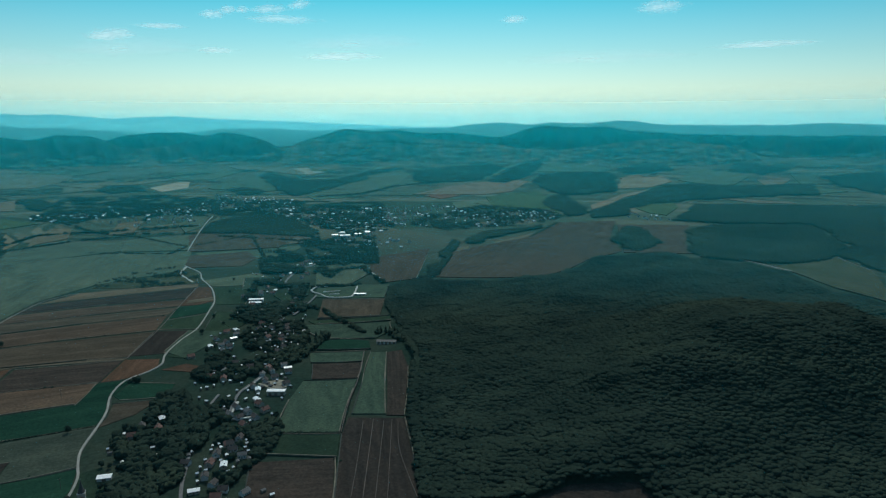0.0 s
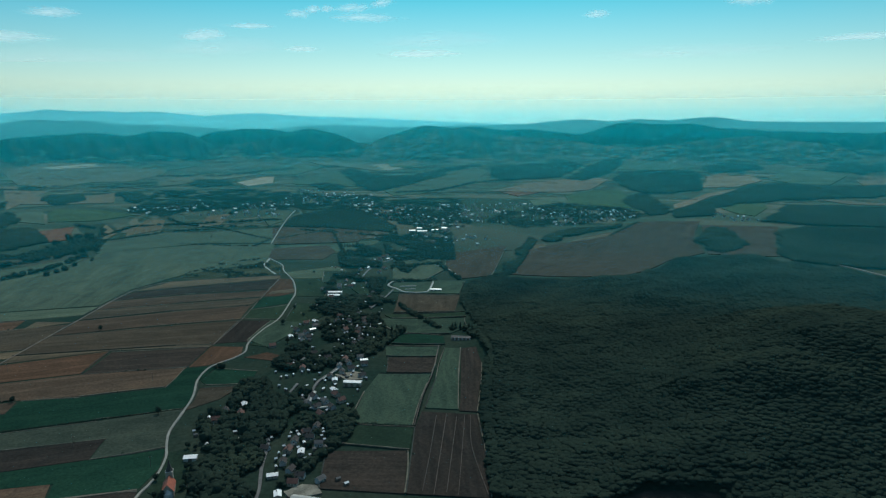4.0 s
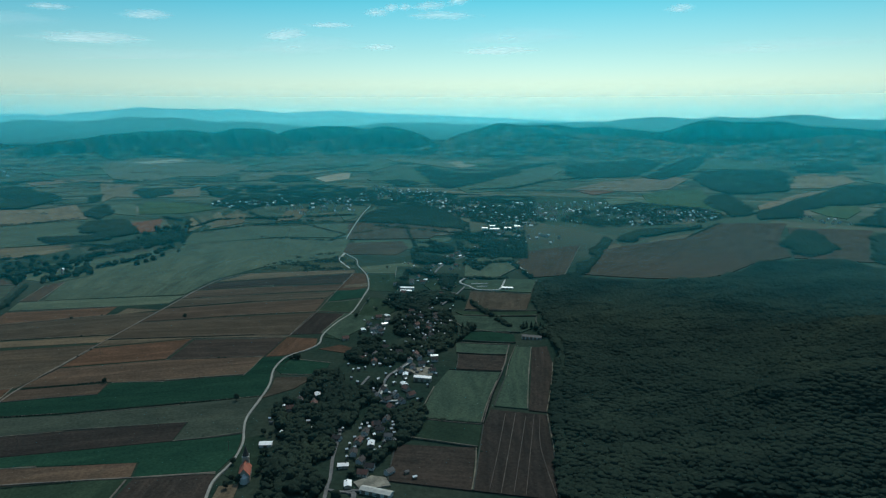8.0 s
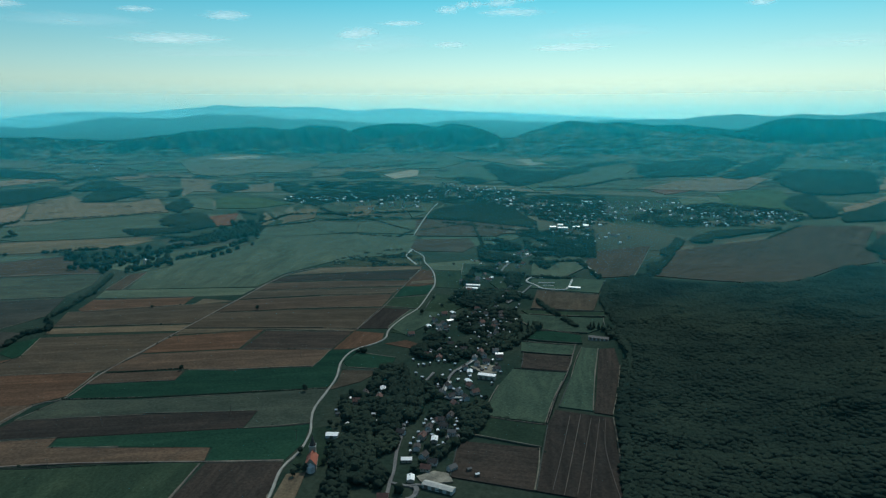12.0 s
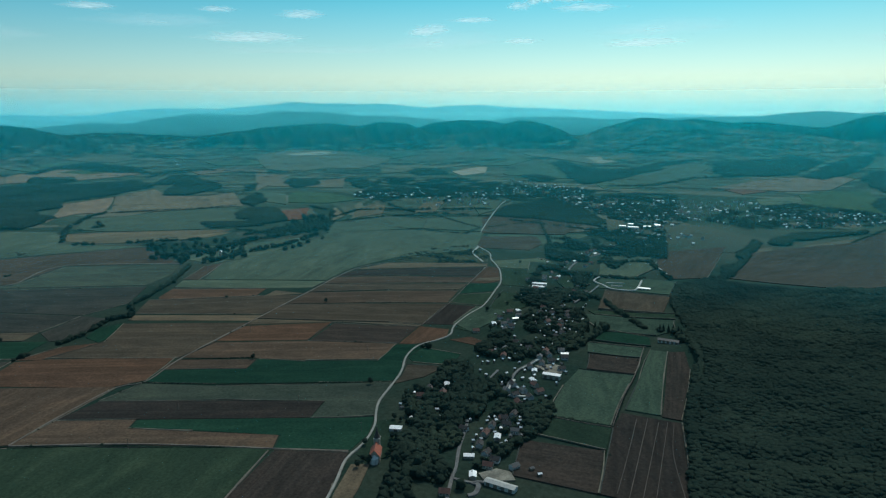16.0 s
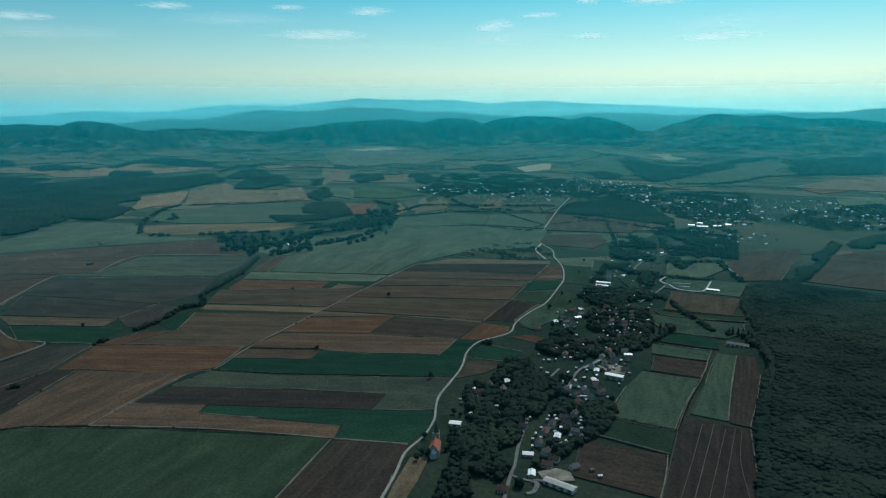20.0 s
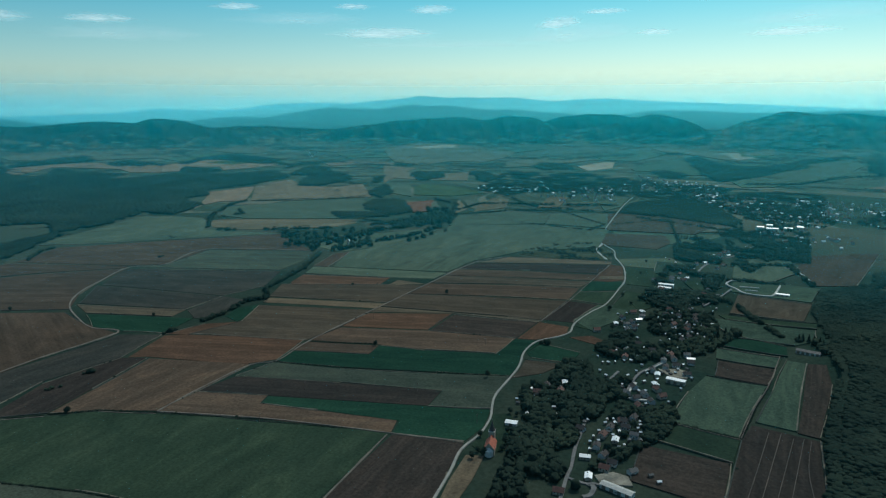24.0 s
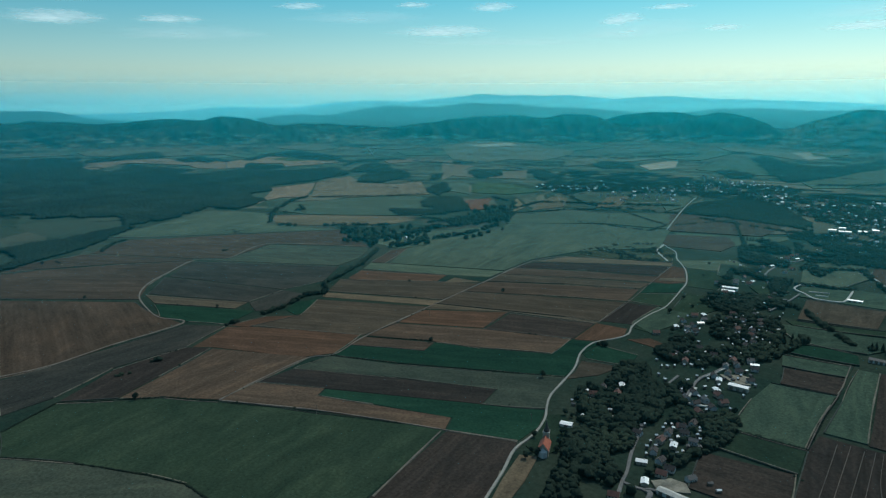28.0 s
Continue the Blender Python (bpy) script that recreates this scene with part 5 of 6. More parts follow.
# ---- houses, barns and the church ----
def boxed(bm, x0, y0, z0, x1, y1, z1):
    vs = [bm.verts.new((x, y, z)) for z in (z0, z1) for x, y in ((x0, y0), (x1, y0), (x1, y1), (x0, y1))]
    for f in ((3, 2, 1, 0), (4, 5, 6, 7), (0, 1, 5, 4), (1, 2, 6, 5), (2, 3, 7, 6), (3, 0, 4, 7)):
        bm.faces.new([vs[i] for i in f])
    return vs


def box_part(name, size, material, parent, label="", bevel=0.0):
    bm = bmesh.new()
    boxed(bm, *size)
    if bevel:
        bmesh.ops.bevel(bm, geom=bm.edges[:], offset=bevel, segments=1, affect="EDGES")
    return part(name, bm, material, parent, label)


def gabled_walls(parent, w, d, h, up, material, sunk=0.6):
    """Walls with two gable ends; the ridge runs along x."""
    bm = bmesh.new()
    a, b = w / 2, d / 2
    lo = [bm.verts.new(p) for p in ((-a, -b, -sunk), (a, -b, -sunk), (a, b, -sunk), (-a, b, -sunk))]
    hi = [bm.verts.new(p) for p in ((-a, -b, h), (a, -b, h), (a, b, h), (-a, b, h))]
    e, f = bm.verts.new((a, 0, h + up)), bm.verts.new((-a, 0, h + up))
    for loop in ((lo[0], lo[1], hi[1], hi[0]), (lo[2], lo[3], hi[3], hi[2]), (lo[1], lo[2], hi[2], e, hi[1]), (lo[3], lo[0], hi[0], f, hi[3]),
                 (lo[3], lo[2], lo[1], lo[0])):
        bm.faces.new(loop)
    return part("wall", bm, material, parent)


def gabled_roof(parent, w, d, h, up, over, material, label=""):
    bm = bmesh.new()
    a, b, t = w / 2 + over, d / 2 + over, 0.22
    drop = up * over / (d / 2)
    prof = [(-b, h - drop), (0, h + up), (b, h - drop), (b, h - drop + t), (0, h + up + t * 1.3), (-b, h - drop + t)]
    left = [bm.verts.new((-a, y, z + 0.01)) for y, z in prof]
    right = [bm.verts.new((a, y, z + 0.01)) for y, z in prof]
    for i in range(6):
        j = (i + 1) % 6
        bm.faces.new((left[i], left[j], right[j], right[i]))
    for v in (left, right):
        bm.faces.new((v[0], v[1], v[4], v[5]))
        bm.faces.new((v[1], v[2], v[3], v[4]))
    bmesh.ops.recalc_face_normals(bm, faces=bm.faces[:])
    return part("roof", bm, material, parent, label)


def window_part(parent, x, y, z, wide, tall, side):
    """A framed window on the wall that faces side (-1: -y, 1: +y, -2: -x, 2: +x)."""
    k = 1 if side > 0 else -1
    if abs(side) == 1:
        fr = box_part("window", (x - wide / 2, min(y, y + k * 0.08), z, x + wide / 2, max(y, y + k * 0.08), z + tall), PLASTER, parent)
        box_part("pane", (x - wide / 2 + 0.1, min(y + k * 0.06, y + k * 0.1), z + 0.1, x + wide / 2 - 0.1, max(y + k * 0.06, y + k * 0.1), z + tall - 0.1), GLASS, fr)
    else:
        fr = box_part("window", (min(x, x + k * 0.08), y - wide / 2, z, max(x, x + k * 0.08), y + wide / 2, z + tall), PLASTER, parent)
        box_part("pane", (min(x + k * 0.06, x + k * 0.1), y - wide / 2 + 0.1, z + 0.1, max(x + k * 0.06, x + k * 0.1), y + wide / 2 - 0.1, z + tall - 0.1), GLASS, fr)
    return fr


def house(w, d, h, up, walls, roofing, label, roof_label):
    ob = tagged(new("house"), label, "house", "houses of the village")
    gabled_walls(ob, w, d, h, up, walls)
    gabled_roof(ob, w, d, h, up, 0.5, roofing, roof_label)
    box_part("chimney", (w * 0.2, 0.5, h + up * 0.4, w * 0.2 + 0.6, 1.1, h + up + 0.9), TILE_BROWN, ob, "", 0.05)
    box_part("door", (-0.5, -d / 2 - 0.07, -0.1, 0.5, -d / 2 + 0.02, 2.05), WOOD, ob)
    for x in (-w * 0.3, w * 0.3):
        window_part(ob, x, -d / 2, 1.0, 1.3, 1.3, -1)
        window_part(ob, x, d / 2, 1.0, 1.3, 1.3, 1)
    window_part(ob, w / 2, 0, 1.0, 1.2, 1.3, 2)
    return ob


def cottage(w, d, h, up, walls, roofing, label):
    ob = tagged(new("house"), label, "house", "houses of the far town")
    gabled_walls(ob, w, d, h, up, walls)
    gabled_roof(ob, w, d, h, up, 0.5, roofing)
    box_part("chimney", (w * 0.2, 0.5, h + up * 0.4, w * 0.2 + 0.7, 1.2, h + up + 1.0), TILE_BROWN, ob)
    return ob


def shed(w, d, h, roofing, label):
    ob = tagged(new("garden_shed"), label, "shed", "sheds in the gardens")
    gabled_walls(ob, w, d, h, 0.7, WOOD)
    gabled_roof(ob, w, d, h, 0.7, 0.25, roofing)
    box_part("door", (-0.45, -d / 2 - 0.06, 0, 0.45, -d / 2 + 0.02, 1.9), WOOD, ob)
    return ob


def barn(w, d, h, up, walls, roofing, label, place, turn, gates=1):
    ob = tagged(new("barn"), label, "barn")
    gabled_walls(ob, w, d, h, up, walls)
    gabled_roof(ob, w, d, h, up, 0.5, roofing)
    for k in range(gates):
        x = -w / 2 + w * (k + 0.5) / gates
        box_part("gate", (x - 1.6, -d / 2 - 0.1, -0.2, x + 1.6, -d / 2 + 0.02, min(h - 0.3, 3.2)), WOOD, ob)
    n = max(2, int(w / 5))
    for k in range(n):
        window_part(ob, -w / 2 + w * (k + 0.5) / n, d / 2, h * 0.5, 1.6, 0.9, 1)
    ob.matrix_world = pose(*place, height(*place), 0, 0, turn)
    return ob


SAMPLES = {
    "home": [house(8, 6, 2.7, 2.3, PLASTER, TILE_BROWN, "white plastered village house with a brown tiled roof", ""),
             house(8.5, 6.5, 2.8, 2.5, CREAM, TILE_RED, "cream plastered village house with a red tiled roof", ""),
             house(7.5, 6, 3.4, 1.9, PLASTER, SLATE, "white village house with a grey sheet roof", ""),
             house(9, 5.5, 2.6, 0.9, CREAM, ROOF_WHITE, "low cream house under a bright white sheet roof", "")],
    "cottage": [cottage(8.5, 6.5, 3, 2.4, TOWN_WALL, TOWN_ROOF, "small pale house of the far town"),
                cottage(10, 7, 3.6, 1.8, TOWN_WALL, TOWN_SHEET, "pale-roofed house of the far town"),
                cottage(9, 7, 4.2, 1.8, TOWN_WALL, TOWN_ROOF, "grey-roofed house of the far town")],
    "shed": [shed(2.4, 1.8, 2.0, ROOF_WHITE, "small timber shed with a bright white roof"),
             shed(4, 2.8, 2.0, SLATE, "small timber shed with a grey roof"),
             shed(3.6, 2.4, 2.1, ROOF_WHITE, "long timber shed with a bright white roof")],
}
BUILT = [(-281, 491, 16), (-290, 547, 12), (-206, 525, 10), (-191, 496, 11), (-163, 522, 10), (-166, 489, 18), (-187, 734, 16), (-202, 462, 10)]
USED = set()
HOMES, TOWN = [0], []


def settle(count, kind, *ring):
    """Houses or sheds spread over a block of the settlement, none on top of another."""
    lo, hi = [min(p[k] for p in ring) for k in (0, 1)], [max(p[k] for p in ring) for k in (0, 1)]
    gap = {"home": 12, "cottage": 11, "shed": 6}[kind]
    axis = random.uniform(0, 180)
    tries = 0
    while count and tries < 4000:
        tries += 1
        x, y = random.uniform(lo[0], hi[0]), random.uniform(lo[1], hi[1])
        if not inside(x, y, ring) or near_road(x, y) or any(math.hypot(x - a, y - b) < gap / 2 + g for a, b, g in BUILT):
            continue
        BUILT.append((x, y, gap / 2))
        count -= 1
        at = pose(x, y, height(x, y) + (1.0 if uneven(x, y) else 0.3), 0, 0, axis + random.choice((0, 90, 180, 270)) + random.uniform(-12, 12))
        pick = random.choices(range(len(SAMPLES[kind])), {"home": (7, 4, 5, 2.0), "cottage": (7, 6, 6), "shed": (6, 3, 2)}[kind])[0]
        if kind == "cottage" and HOMES[0] >= 170:
            TOWN.append((at, pick))
            continue
        HOMES[0] += kind == "cottage"
        ob = SAMPLES[kind][pick]
        if (kind, pick) in USED:
            copy_thing(ob, at)
        else:
            USED.add((kind, pick))
            ob.matrix_world = at


settle(9, "home", (-233, 692), (-198, 728), (-177, 666), (-209, 641))
settle(10, "home", (-227, 725), (-229, 798), (-195, 835), (-169, 749), (-191, 715))
settle(9, "home", (-236, 589), (-192, 631), (-171, 578), (-191, 544), (-216, 530))
settle(4, "home", (-317, 656), (-288, 679), (-269, 637), (-297, 615))
settle(7, "home", (-289, 813), (-236, 866), (-213, 810), (-267, 757))
settle(11, "home", (-342, 854), (-314, 990), (-283, 995), (-291, 838))
settle(13, "home", (-283, 995), (-250, 1075), (-200, 962), (-217, 867))
settle(4, "home", (-216, 530), (-199, 538), (-148, 515), (-180, 501))
settle(14, "home", (-379, 1168), (-318, 1266), (-266, 1121), (-310, 1029))
settle(16, "home", (-350, 1383), (-297, 1557), (-259, 1423), (-292, 1236))
settle(150, "cottage", (-654, 2536), (-282, 2376), (-113, 2135), (-188, 1831), (-335, 1985), (-574, 2293))
settle(130, "cottage", (-291, 2455), (33, 2533), (139, 2223), (10, 1981), (-159, 2039))
settle(120, "cottage", (31, 2371), (381, 2365), (370, 2180), (108, 1979))
settle(120, "cottage", (-951, 2874), (-586, 2707), (-516, 2376), (-779, 2404))
settle(30, "cottage", (-983, 1972), (-788, 2156), (-720, 2010), (-883, 1896))
settle(20, "cottage", (-340, 1833), (-154, 1785), (8, 1739), (-114, 1622), (-270, 1588))
settle(14, "cottage", (621, 2316), (782, 2284), (711, 2123), (584, 2176))
settle(6, "cottage", (-1138, 1190), (-1006, 1202), (-982, 1153), (-1032, 1097))
settle(40, "cottage", (-1347, 2198), (-1225, 2505), (-966, 2145), (-1086, 1983))
settle(45, "cottage", (-951, 2154), (-922, 2718), (-775, 2405), (-827, 1999))
settle(10, "cottage", (-2792, 2750), (-2800, 2895), (-2561, 2647), (-2629, 2589))
settle(12, "cottage", (805, 4029), (1223, 4004), (1172, 3834), (810, 3891))
settle(20, "cottage", (-1332, 2234), (-1128, 2269), (-976, 1993), (-1205, 2044))
settle(24, "shed", (-234, 591), (-190, 625), (-169, 570), (-213, 535))
settle(18, "shed", (-236, 699), (-192, 836), (-169, 749), (-177, 666), (-211, 640))
settle(2, "shed", (-201, 507), (-150, 535), (-135, 515), (-182, 484))
settle(30, "shed", (-341, 951), (-237, 1085), (-189, 887), (-274, 775))
settle(36, "shed", (-296, 713), (-299, 859), (-245, 1024), (-194, 937), (-221, 815), (-238, 697))
settle(10, "shed", (-326, 610), (-312, 660), (-275, 650), (-255, 568), (-287, 573))
settle(8, "home", (-362, 1227), (-280, 1302), (-204, 994), (-287, 1005))
settle(22, "shed", (-395, 1382), (-304, 1472), (-204, 994), (-287, 1005))
settle(14, "shed", (-324, 1744), (-151, 1742), (-160, 1551), (-290, 1553))


copse(24, 5.5, (-1229, 1128), (-1218, 1164), (-1155, 1227), (-1090, 1292), (-985, 1189), (-951, 1124), (-981, 1071), (-1028, 1024), (-1121, 1054))
copse(26, 6.0, (-1112, 1467), (-1181, 1683), (-1101, 1697), (-973, 1485), (-1004, 1404))
copse(20, 4.5, (-925, 1221), (-944, 1327), (-925, 1421), (-905, 1421), (-924, 1327), (-905, 1221))
copse(18, 4.5, (-1255, 1160), (-1130, 1135), (-1120, 1110), (-1245, 1138))
for grade, ring in GROVES:
    plant(grade, ring)


def far_town(roofing, pick, label):
    """The houses of the town too far off to count, in one mesh for each kind of roof."""
    verts, faces, slots = [], [], []
    for at, kind in TOWN:
        if kind != pick:
            continue
        w, d, h, up = random.uniform(5, 9) / 2, random.uniform(4, 6) / 2, random.uniform(3, 5), random.uniform(1.5, 3)
        k = len(verts)
        for p in ((-w, -d, -1), (w, -d, -1), (w, d, -1), (-w, d, -1), (-w, -d, h), (w, -d, h), (w, d, h), (-w, d, h), (-w - 0.4, 0, h + up), (w + 0.4, 0, h + up),
                  (-w - 0.4, -d - 0.5, h - 0.2), (w + 0.4, -d - 0.5, h - 0.2), (w + 0.4, d + 0.5, h - 0.2), (-w - 0.4, d + 0.5, h - 0.2)):
            verts.append((at @ Vector(p))[:])
        for f, s in (((0, 1, 5, 4), 0), ((1, 2, 6, 9, 5), 0), ((2, 3, 7, 6), 0), ((3, 0, 4, 8, 7), 0), ((10, 11, 9, 8), 1), ((12, 13, 8, 9), 1)):
            faces.append(tuple(i + k for i in f))
            slots.append(s)
    me = mesh_from("town_houses", verts, faces, TOWN_WALL)
    me.materials.append(roofing)
    me.polygons.foreach_set("material_index", slots)
    tagged(new("town_houses", me), label, "houses", kind="stuff")


far_town(TOWN_ROOF, 0, "scattered dark-roofed houses of the far town")
far_town(TOWN_SHEET, 1, "scattered pale-roofed houses of the far town")
far_town(TOWN_ROOF, 2, "scattered grey-roofed houses of the far town")


def single_house(pick, x, y, turn):
    copy_thing(SAMPLES["home"][pick], pose(x, y, height(x, y) + 0.2, 0, 0, turn))


single_house(3, -206, 525, 20)
single_house(3, -191, 496, 110)
single_house(2, -163, 522, 60)
single_house(1, -202, 462, 15)
single_house(1, -203, 609, 30)
barn(11, 7, 3.4, 0.9, PLASTER, ROOF_WHITE, "white barn with a bright sheet roof beside the lane", (-290, 547), 15)
barn(27, 7, 3.6, 0.9, PLASTER, CONCRETE, "long low pale farm building in the village", (-164, 489), -8, 4)
barn(20, 7, 5.0, 0.9, CREAM, ROOF_WHITE, "white-roofed hall in the middle of the village", (-187, 734), 0, 3)
barn(24, 8, 4.5, 1.0, PLASTER, ROOF_WHITE, "white-roofed cattle barn at the village edge", (-320, 1150), 8, 3)
barn(20, 8, 4.5, 1.0, PLASTER, ROOF_WHITE, "white-roofed cattle barn at the village edge", (-316, 1128), 8, 3)
barn(20, 7, 4.0, 0.8, PLASTER, ROOF_WHITE, "long white shed beside the concrete yard", (-146, 1183), 2, 3)
barn(26, 7, 3.4, 1.6, PLASTER, SLATE, "low white shed at the forest edge", (-77, 900), -4, 5)
for fx, fy, fw, fd in ((-290, 1830, 16, 9), (-262, 1822, 26, 11), (-230, 1846, 18, 9), (-208, 1880, 14, 8), (-276, 1872, 14, 7)):
    barn(fw, fd, 7.0, 1.4, PLASTER, ROOF_WHITE, "large white-roofed works hall of the far town", (fx, fy), 12, 3)


def church(x, y, turn):
    ob = tagged(new("church"), "small village church with red tiled roof and dark spire", "church")
    gabled_walls(ob, 17, 9, 6.5, 5.6, CREAM)
    gabled_roof(ob, 17, 9, 6.5, 5.6, 0.5, CHURCH_TILE, "bright red tiled roof")
    bm = bmesh.new()
    boxed(bm, 8.0, -2.7, -0.6, 13.4, 2.7, 14.5)
    tower = part("tower", bm, CREAM, ob)
    bm = bmesh.new()
    boxed(bm, 7.7, -3.0, 14.5, 13.7, 3.0, 14.9)
    part("cornice", bm, PLASTER, tower)
    bm = bmesh.new()
    levels = [(3.1, 14.9), (2.7, 16.2), (1.9, 17.6), (1.3, 19.6), (0.7, 22.0), (0.08, 25.0)]
    rings = [[bm.verts.new((10.7 + r * math.cos(math.tau * (k + 0.5) / 8), r * math.sin(math.tau * (k + 0.5) / 8), z)) for k in range(8)] for r, z in levels]
    for a, b in zip(rings, rings[1:]):
        for k in range(8):
            bm.faces.new((a[k], a[(k + 1) % 8], b[(k + 1) % 8], b[k]))
    bm.faces.new(rings[-1])
    part("spire", bm, TILE_BROWN, tower, "dark pointed spire")
    box_part("cross", (10.62, -0.08, 25.0, 10.78, 0.08, 26.6), METAL, tower)
    bm = bmesh.new()
    arc = [(-8.4 - 3.6 * math.sin(math.pi * k / 6), -3.6 * math.cos(math.pi * k / 6)) for k in range(7)]
    lo, hi = [bm.verts.new((a, b, -0.6)) for a, b in arc], [bm.verts.new((a, b, 5.0)) for a, b in arc]
    tip = bm.verts.new((-8.4, 0, 8.0))
    for k in range(6):
        bm.faces.new((lo[k], lo[k + 1], hi[k + 1], hi[k]))
        bm.faces.new((hi[k], hi[k + 1], tip))
    bmesh.ops.recalc_face_normals(bm, faces=bm.faces[:])
    part("apse", bm, PLASTER, ob)
    for k in range(3):
        for side in (-1, 1):
            window_part(ob, -5 + 4.5 * k, side * 4.5, 2.2, 1.1, 3.0, side)
    for side in (-1, 1):
        window_part(tower, 10.7, side * 2.7, 11, 1.2, 2.2, side)
    ob.matrix_world = pose(x, y, height(x, y) + 0.2, 0, 0, turn)


church(-281, 491, 112)


# ---- single trees, bales, poles ----
def tree_sample(seed, tall, wide, kind):
    rnd = random.Random(seed)
    ob = tagged(new("tree"), {"broad": "dark round-crowned broadleaf tree", "slim": "slim dark conifer beside the fields"}[kind], "tree", "single trees of the valley")
    bm = bmesh.new()
    spots = [((0, 0, 0), (rnd.uniform(-0.3, 0.3), rnd.uniform(-0.3, 0.3), tall * 0.6), 0.035 * tall, 0.015 * tall)]
    for k in range(4):
        a = math.tau * k / 4 + rnd.uniform(-0.4, 0.4)
        spots.append(((0, 0, tall * 0.35), (math.cos(a) * wide * 0.55, math.sin(a) * wide * 0.55, tall * rnd.uniform(0.5, 0.68)), 0.016 * tall, 0.006 * tall))
    for p, q, r0, r1 in spots:
        p, q = Vector(p), Vector(q)
        m = (q - p).to_track_quat("Z", "Y").to_matrix().to_4x4()
        m.translation = (p + q) / 2
        bmesh.ops.create_cone(bm, cap_ends=True, segments=7, radius1=r0, radius2=r1, depth=(q - p).length, matrix=m)
    part("trunk", bm, BARK, ob)
    bm = bmesh.new()
    clumps = 46 if kind == "broad" else 34
    for k in range(clumps):
        if kind == "broad":
            d = Vector((rnd.gauss(0, 1), rnd.gauss(0, 1), rnd.gauss(0, 1))).normalized() * rnd.uniform(0.35, 1) ** 0.6
            c = Vector((d.x * wide * 0.8, d.y * wide * 0.8, tall * 0.62 + d.z * tall * 0.3))
            r = wide * rnd.uniform(0.2, 0.36)
        else:
            u = k / clumps
            a = k * 2.4
            c = Vector((math.cos(a) * wide * 0.6 * (1 - u), math.sin(a) * wide * 0.6 * (1 - u), tall * (0.12 + 0.84 * u)))
            r = wide * (0.5 * (1 - u) + 0.12)
        made = bmesh.ops.create_icosphere(bm, subdivisions=1, radius=r, matrix=Matrix.Translation(c))["verts"]
        for v in made:
            v.co += (v.co - c) * rnd.uniform(-0.3, 0.35)
    part("crown", bm, LEAVES, ob)
    return ob


TREES = [tree_sample(1, 7.5, 3.0, "broad"), tree_sample(2, 5.5, 2.6, "broad"), tree_sample(3, 9, 3.4, "broad"), tree_sample(4, 12, 2.4, "slim")]
SPOTS = [
    (-1098, 465), (-895, 569), (-603, 905), (-768, 863), (-370, 638), (-543, 650), (-670, 323), (-303, 568), (-295, 567),
    (-302, 509), (-290, 484), (-282, 481), (-273, 498), (-276, 509), (-285, 530), (-270, 507), (-288, 471), (-838, 715),
    (-817, 714), (-1405, 550), (-1406, 525), (-1391, 549), (-313, 877), (-308, 896), (-349, 962), (-360, 1049), (-333, 1011),
    (-406, 1309), (-385, 1214), (-172, 669), (-175, 652), (-165, 629), (-176, 629), (-173, 609), (-179, 935), (-173, 940),
    (-166, 934), (-161, 933), (-185, 920), (-93, 944), (-89, 949), (-82, 947), (-76, 946), (-69, 941), (-64, 929),
    (-432, 1604), (-426, 1604), (-419, 1604), (-412, 1603), (-406, 1603), (-399, 1603), (-391, 1596),
]
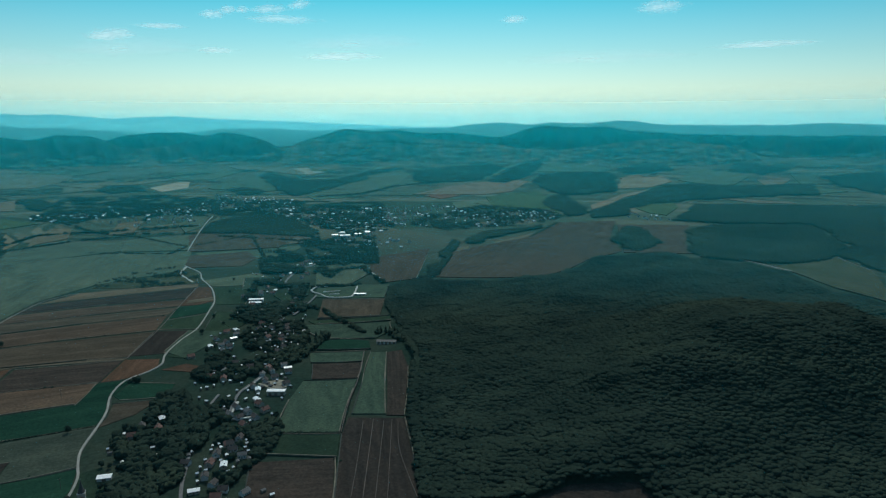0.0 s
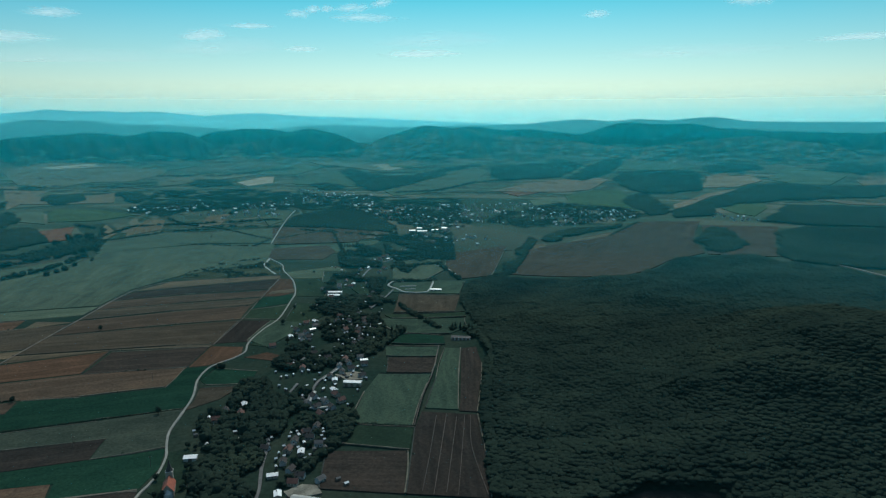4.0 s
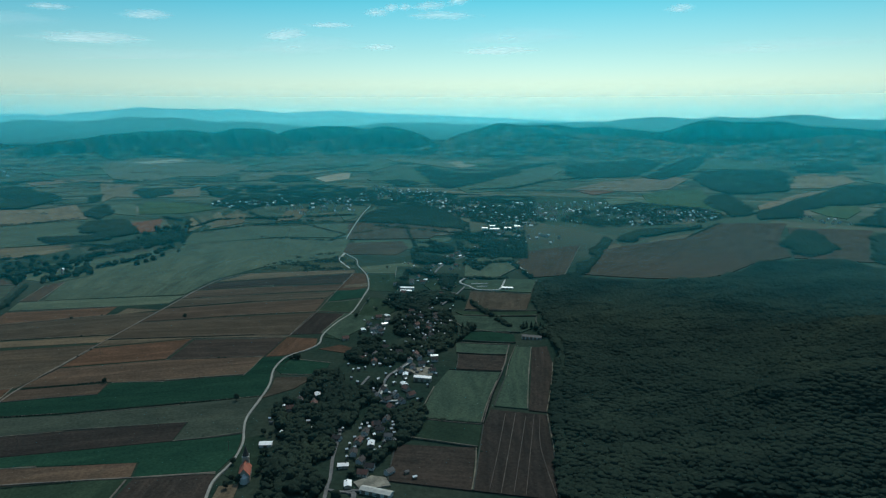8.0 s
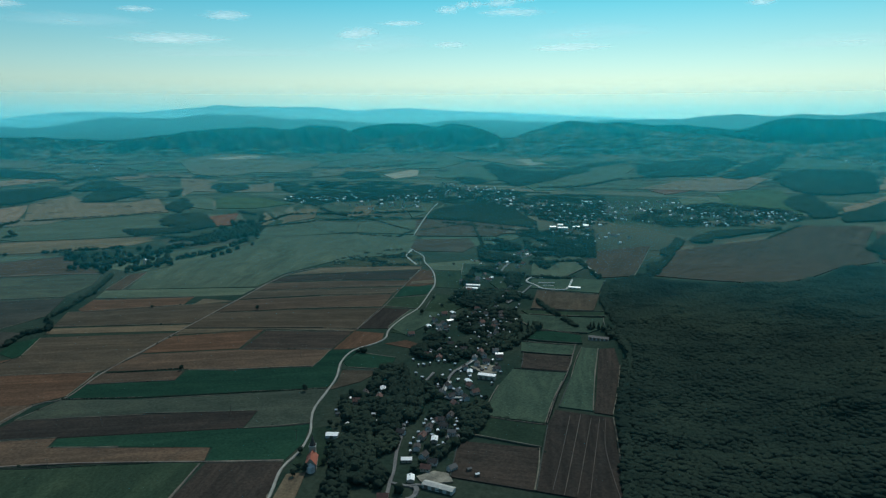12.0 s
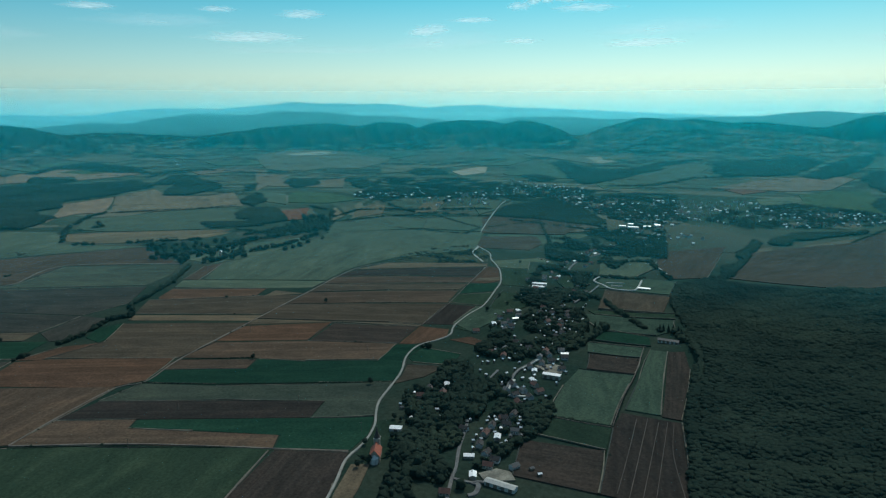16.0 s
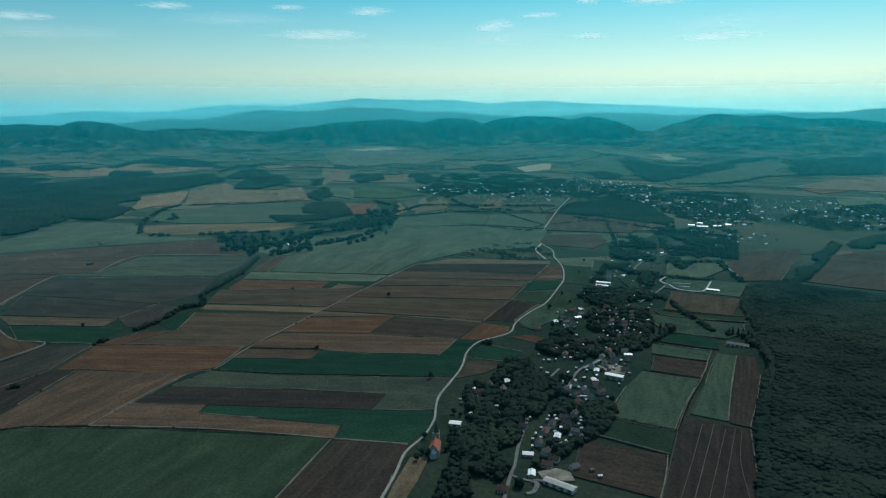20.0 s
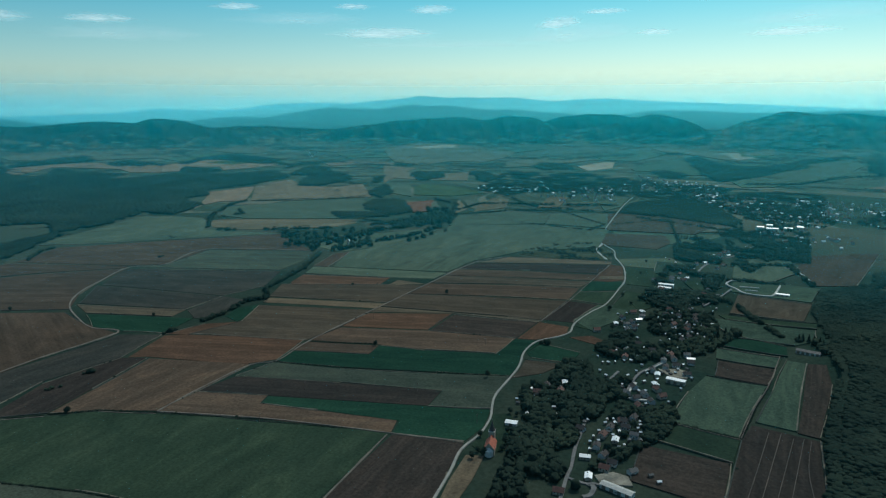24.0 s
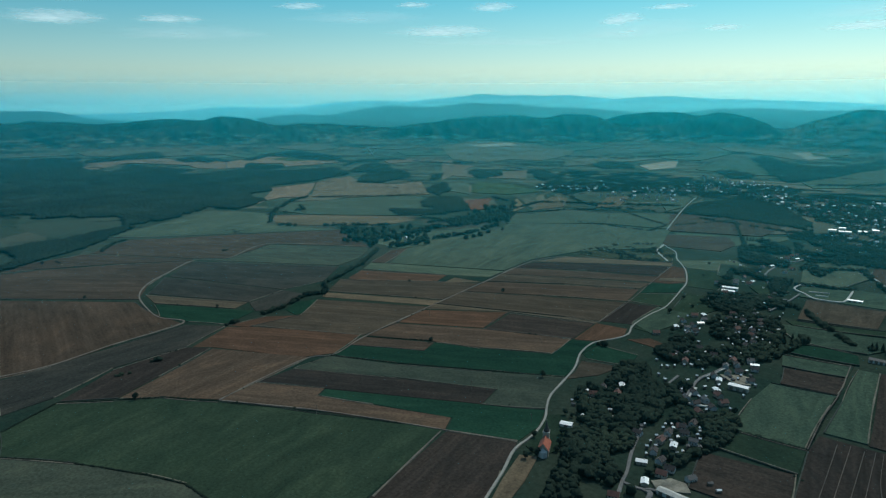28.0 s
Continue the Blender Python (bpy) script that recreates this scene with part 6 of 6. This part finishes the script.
for i, (x, y) in enumerate(SPOTS):
    pick = 3 if i >= len(SPOTS) - 18 else (i * 7 + i // 3) % 3
    at = pose(x, y, height(x, y) - 0.1, 0, 0, (i * 77) % 360)
    if i < 3:
        TREES[i].matrix_world = at
        continue
    if i == len(SPOTS) - 1:
        TREES[3].matrix_world = at
        continue
    copy_thing(TREES[pick], at)


def bale(x, y, turn):
    bm = bmesh.new()
    bmesh.ops.create_cone(bm, cap_ends=True, segments=18, radius1=0.9, radius2=0.9, depth=1.5)
    bmesh.ops.bevel(bm, geom=[e for e in bm.edges if e.calc_length() < 0.5], offset=0.08, segments=2, affect="EDGES")
    me = bpy.data.meshes.new("hay_bale")
    bm.to_mesh(me)
    bm.free()
    me.materials.append(STRAW_BALE)
    ob = tagged(new("hay_bale", me), "round straw bale lying on the stubble", "hay bale", "bales on the field")
    ob.matrix_world = pose(x, y, height(x, y) + (1.9 if uneven(x, y) else 1.3), 90, 0, turn)
    return ob


BALES = [(-1491, 691), (-1429, 709), (-1407, 788), (-1307, 768), (-1359, 841), (-1236, 809), (-1311, 896), (-1461, 778), (-1404, 848), (-1303, 935), (-1274, 993), (-1211, 1007), (-1381, 660), (-1223, 1050), (-1376, 548), (-1285, 736)]
for i, (x, y) in enumerate(BALES):
    bale(x, y, i * 37)


def utility_pole():
    ob = tagged(new("utility_pole"), "thin grey utility pole standing in a field", "pole", "poles across the fields")
    bm = bmesh.new()
    bmesh.ops.create_cone(bm, cap_ends=True, segments=8, radius1=0.22, radius2=0.14, depth=10.5, matrix=Matrix.Translation((0, 0, 4.75)))
    part("pole", bm, WOOD, ob)
    arm = box_part("crossarm", (-1.2, -0.08, 9.3, 1.2, 0.08, 9.5), WOOD, ob)
    for x in (-1.05, 0, 1.05):
        bm = bmesh.new()
        bmesh.ops.create_cone(bm, cap_ends=True, segments=6, radius1=0.08, radius2=0.05, depth=0.3, matrix=Matrix.Translation((x, 0, 9.65)))
        part("insulator", bm, PLASTER, arm)
    return ob


pole = utility_pole()
POLES = [(-425, 727), (-412, 561), (-495, 416), (-770, 861), (-319, 531), (-616, 735), (-416, 892), (-516, 498)]
for i, (x, y) in enumerate(POLES):
    at = pose(x, y, height(x, y) + 0.3, 0, 0, 25 + i * 5)
    if i == 0:
        pole.matrix_world = at
    else:
        copy_thing(pole, at)
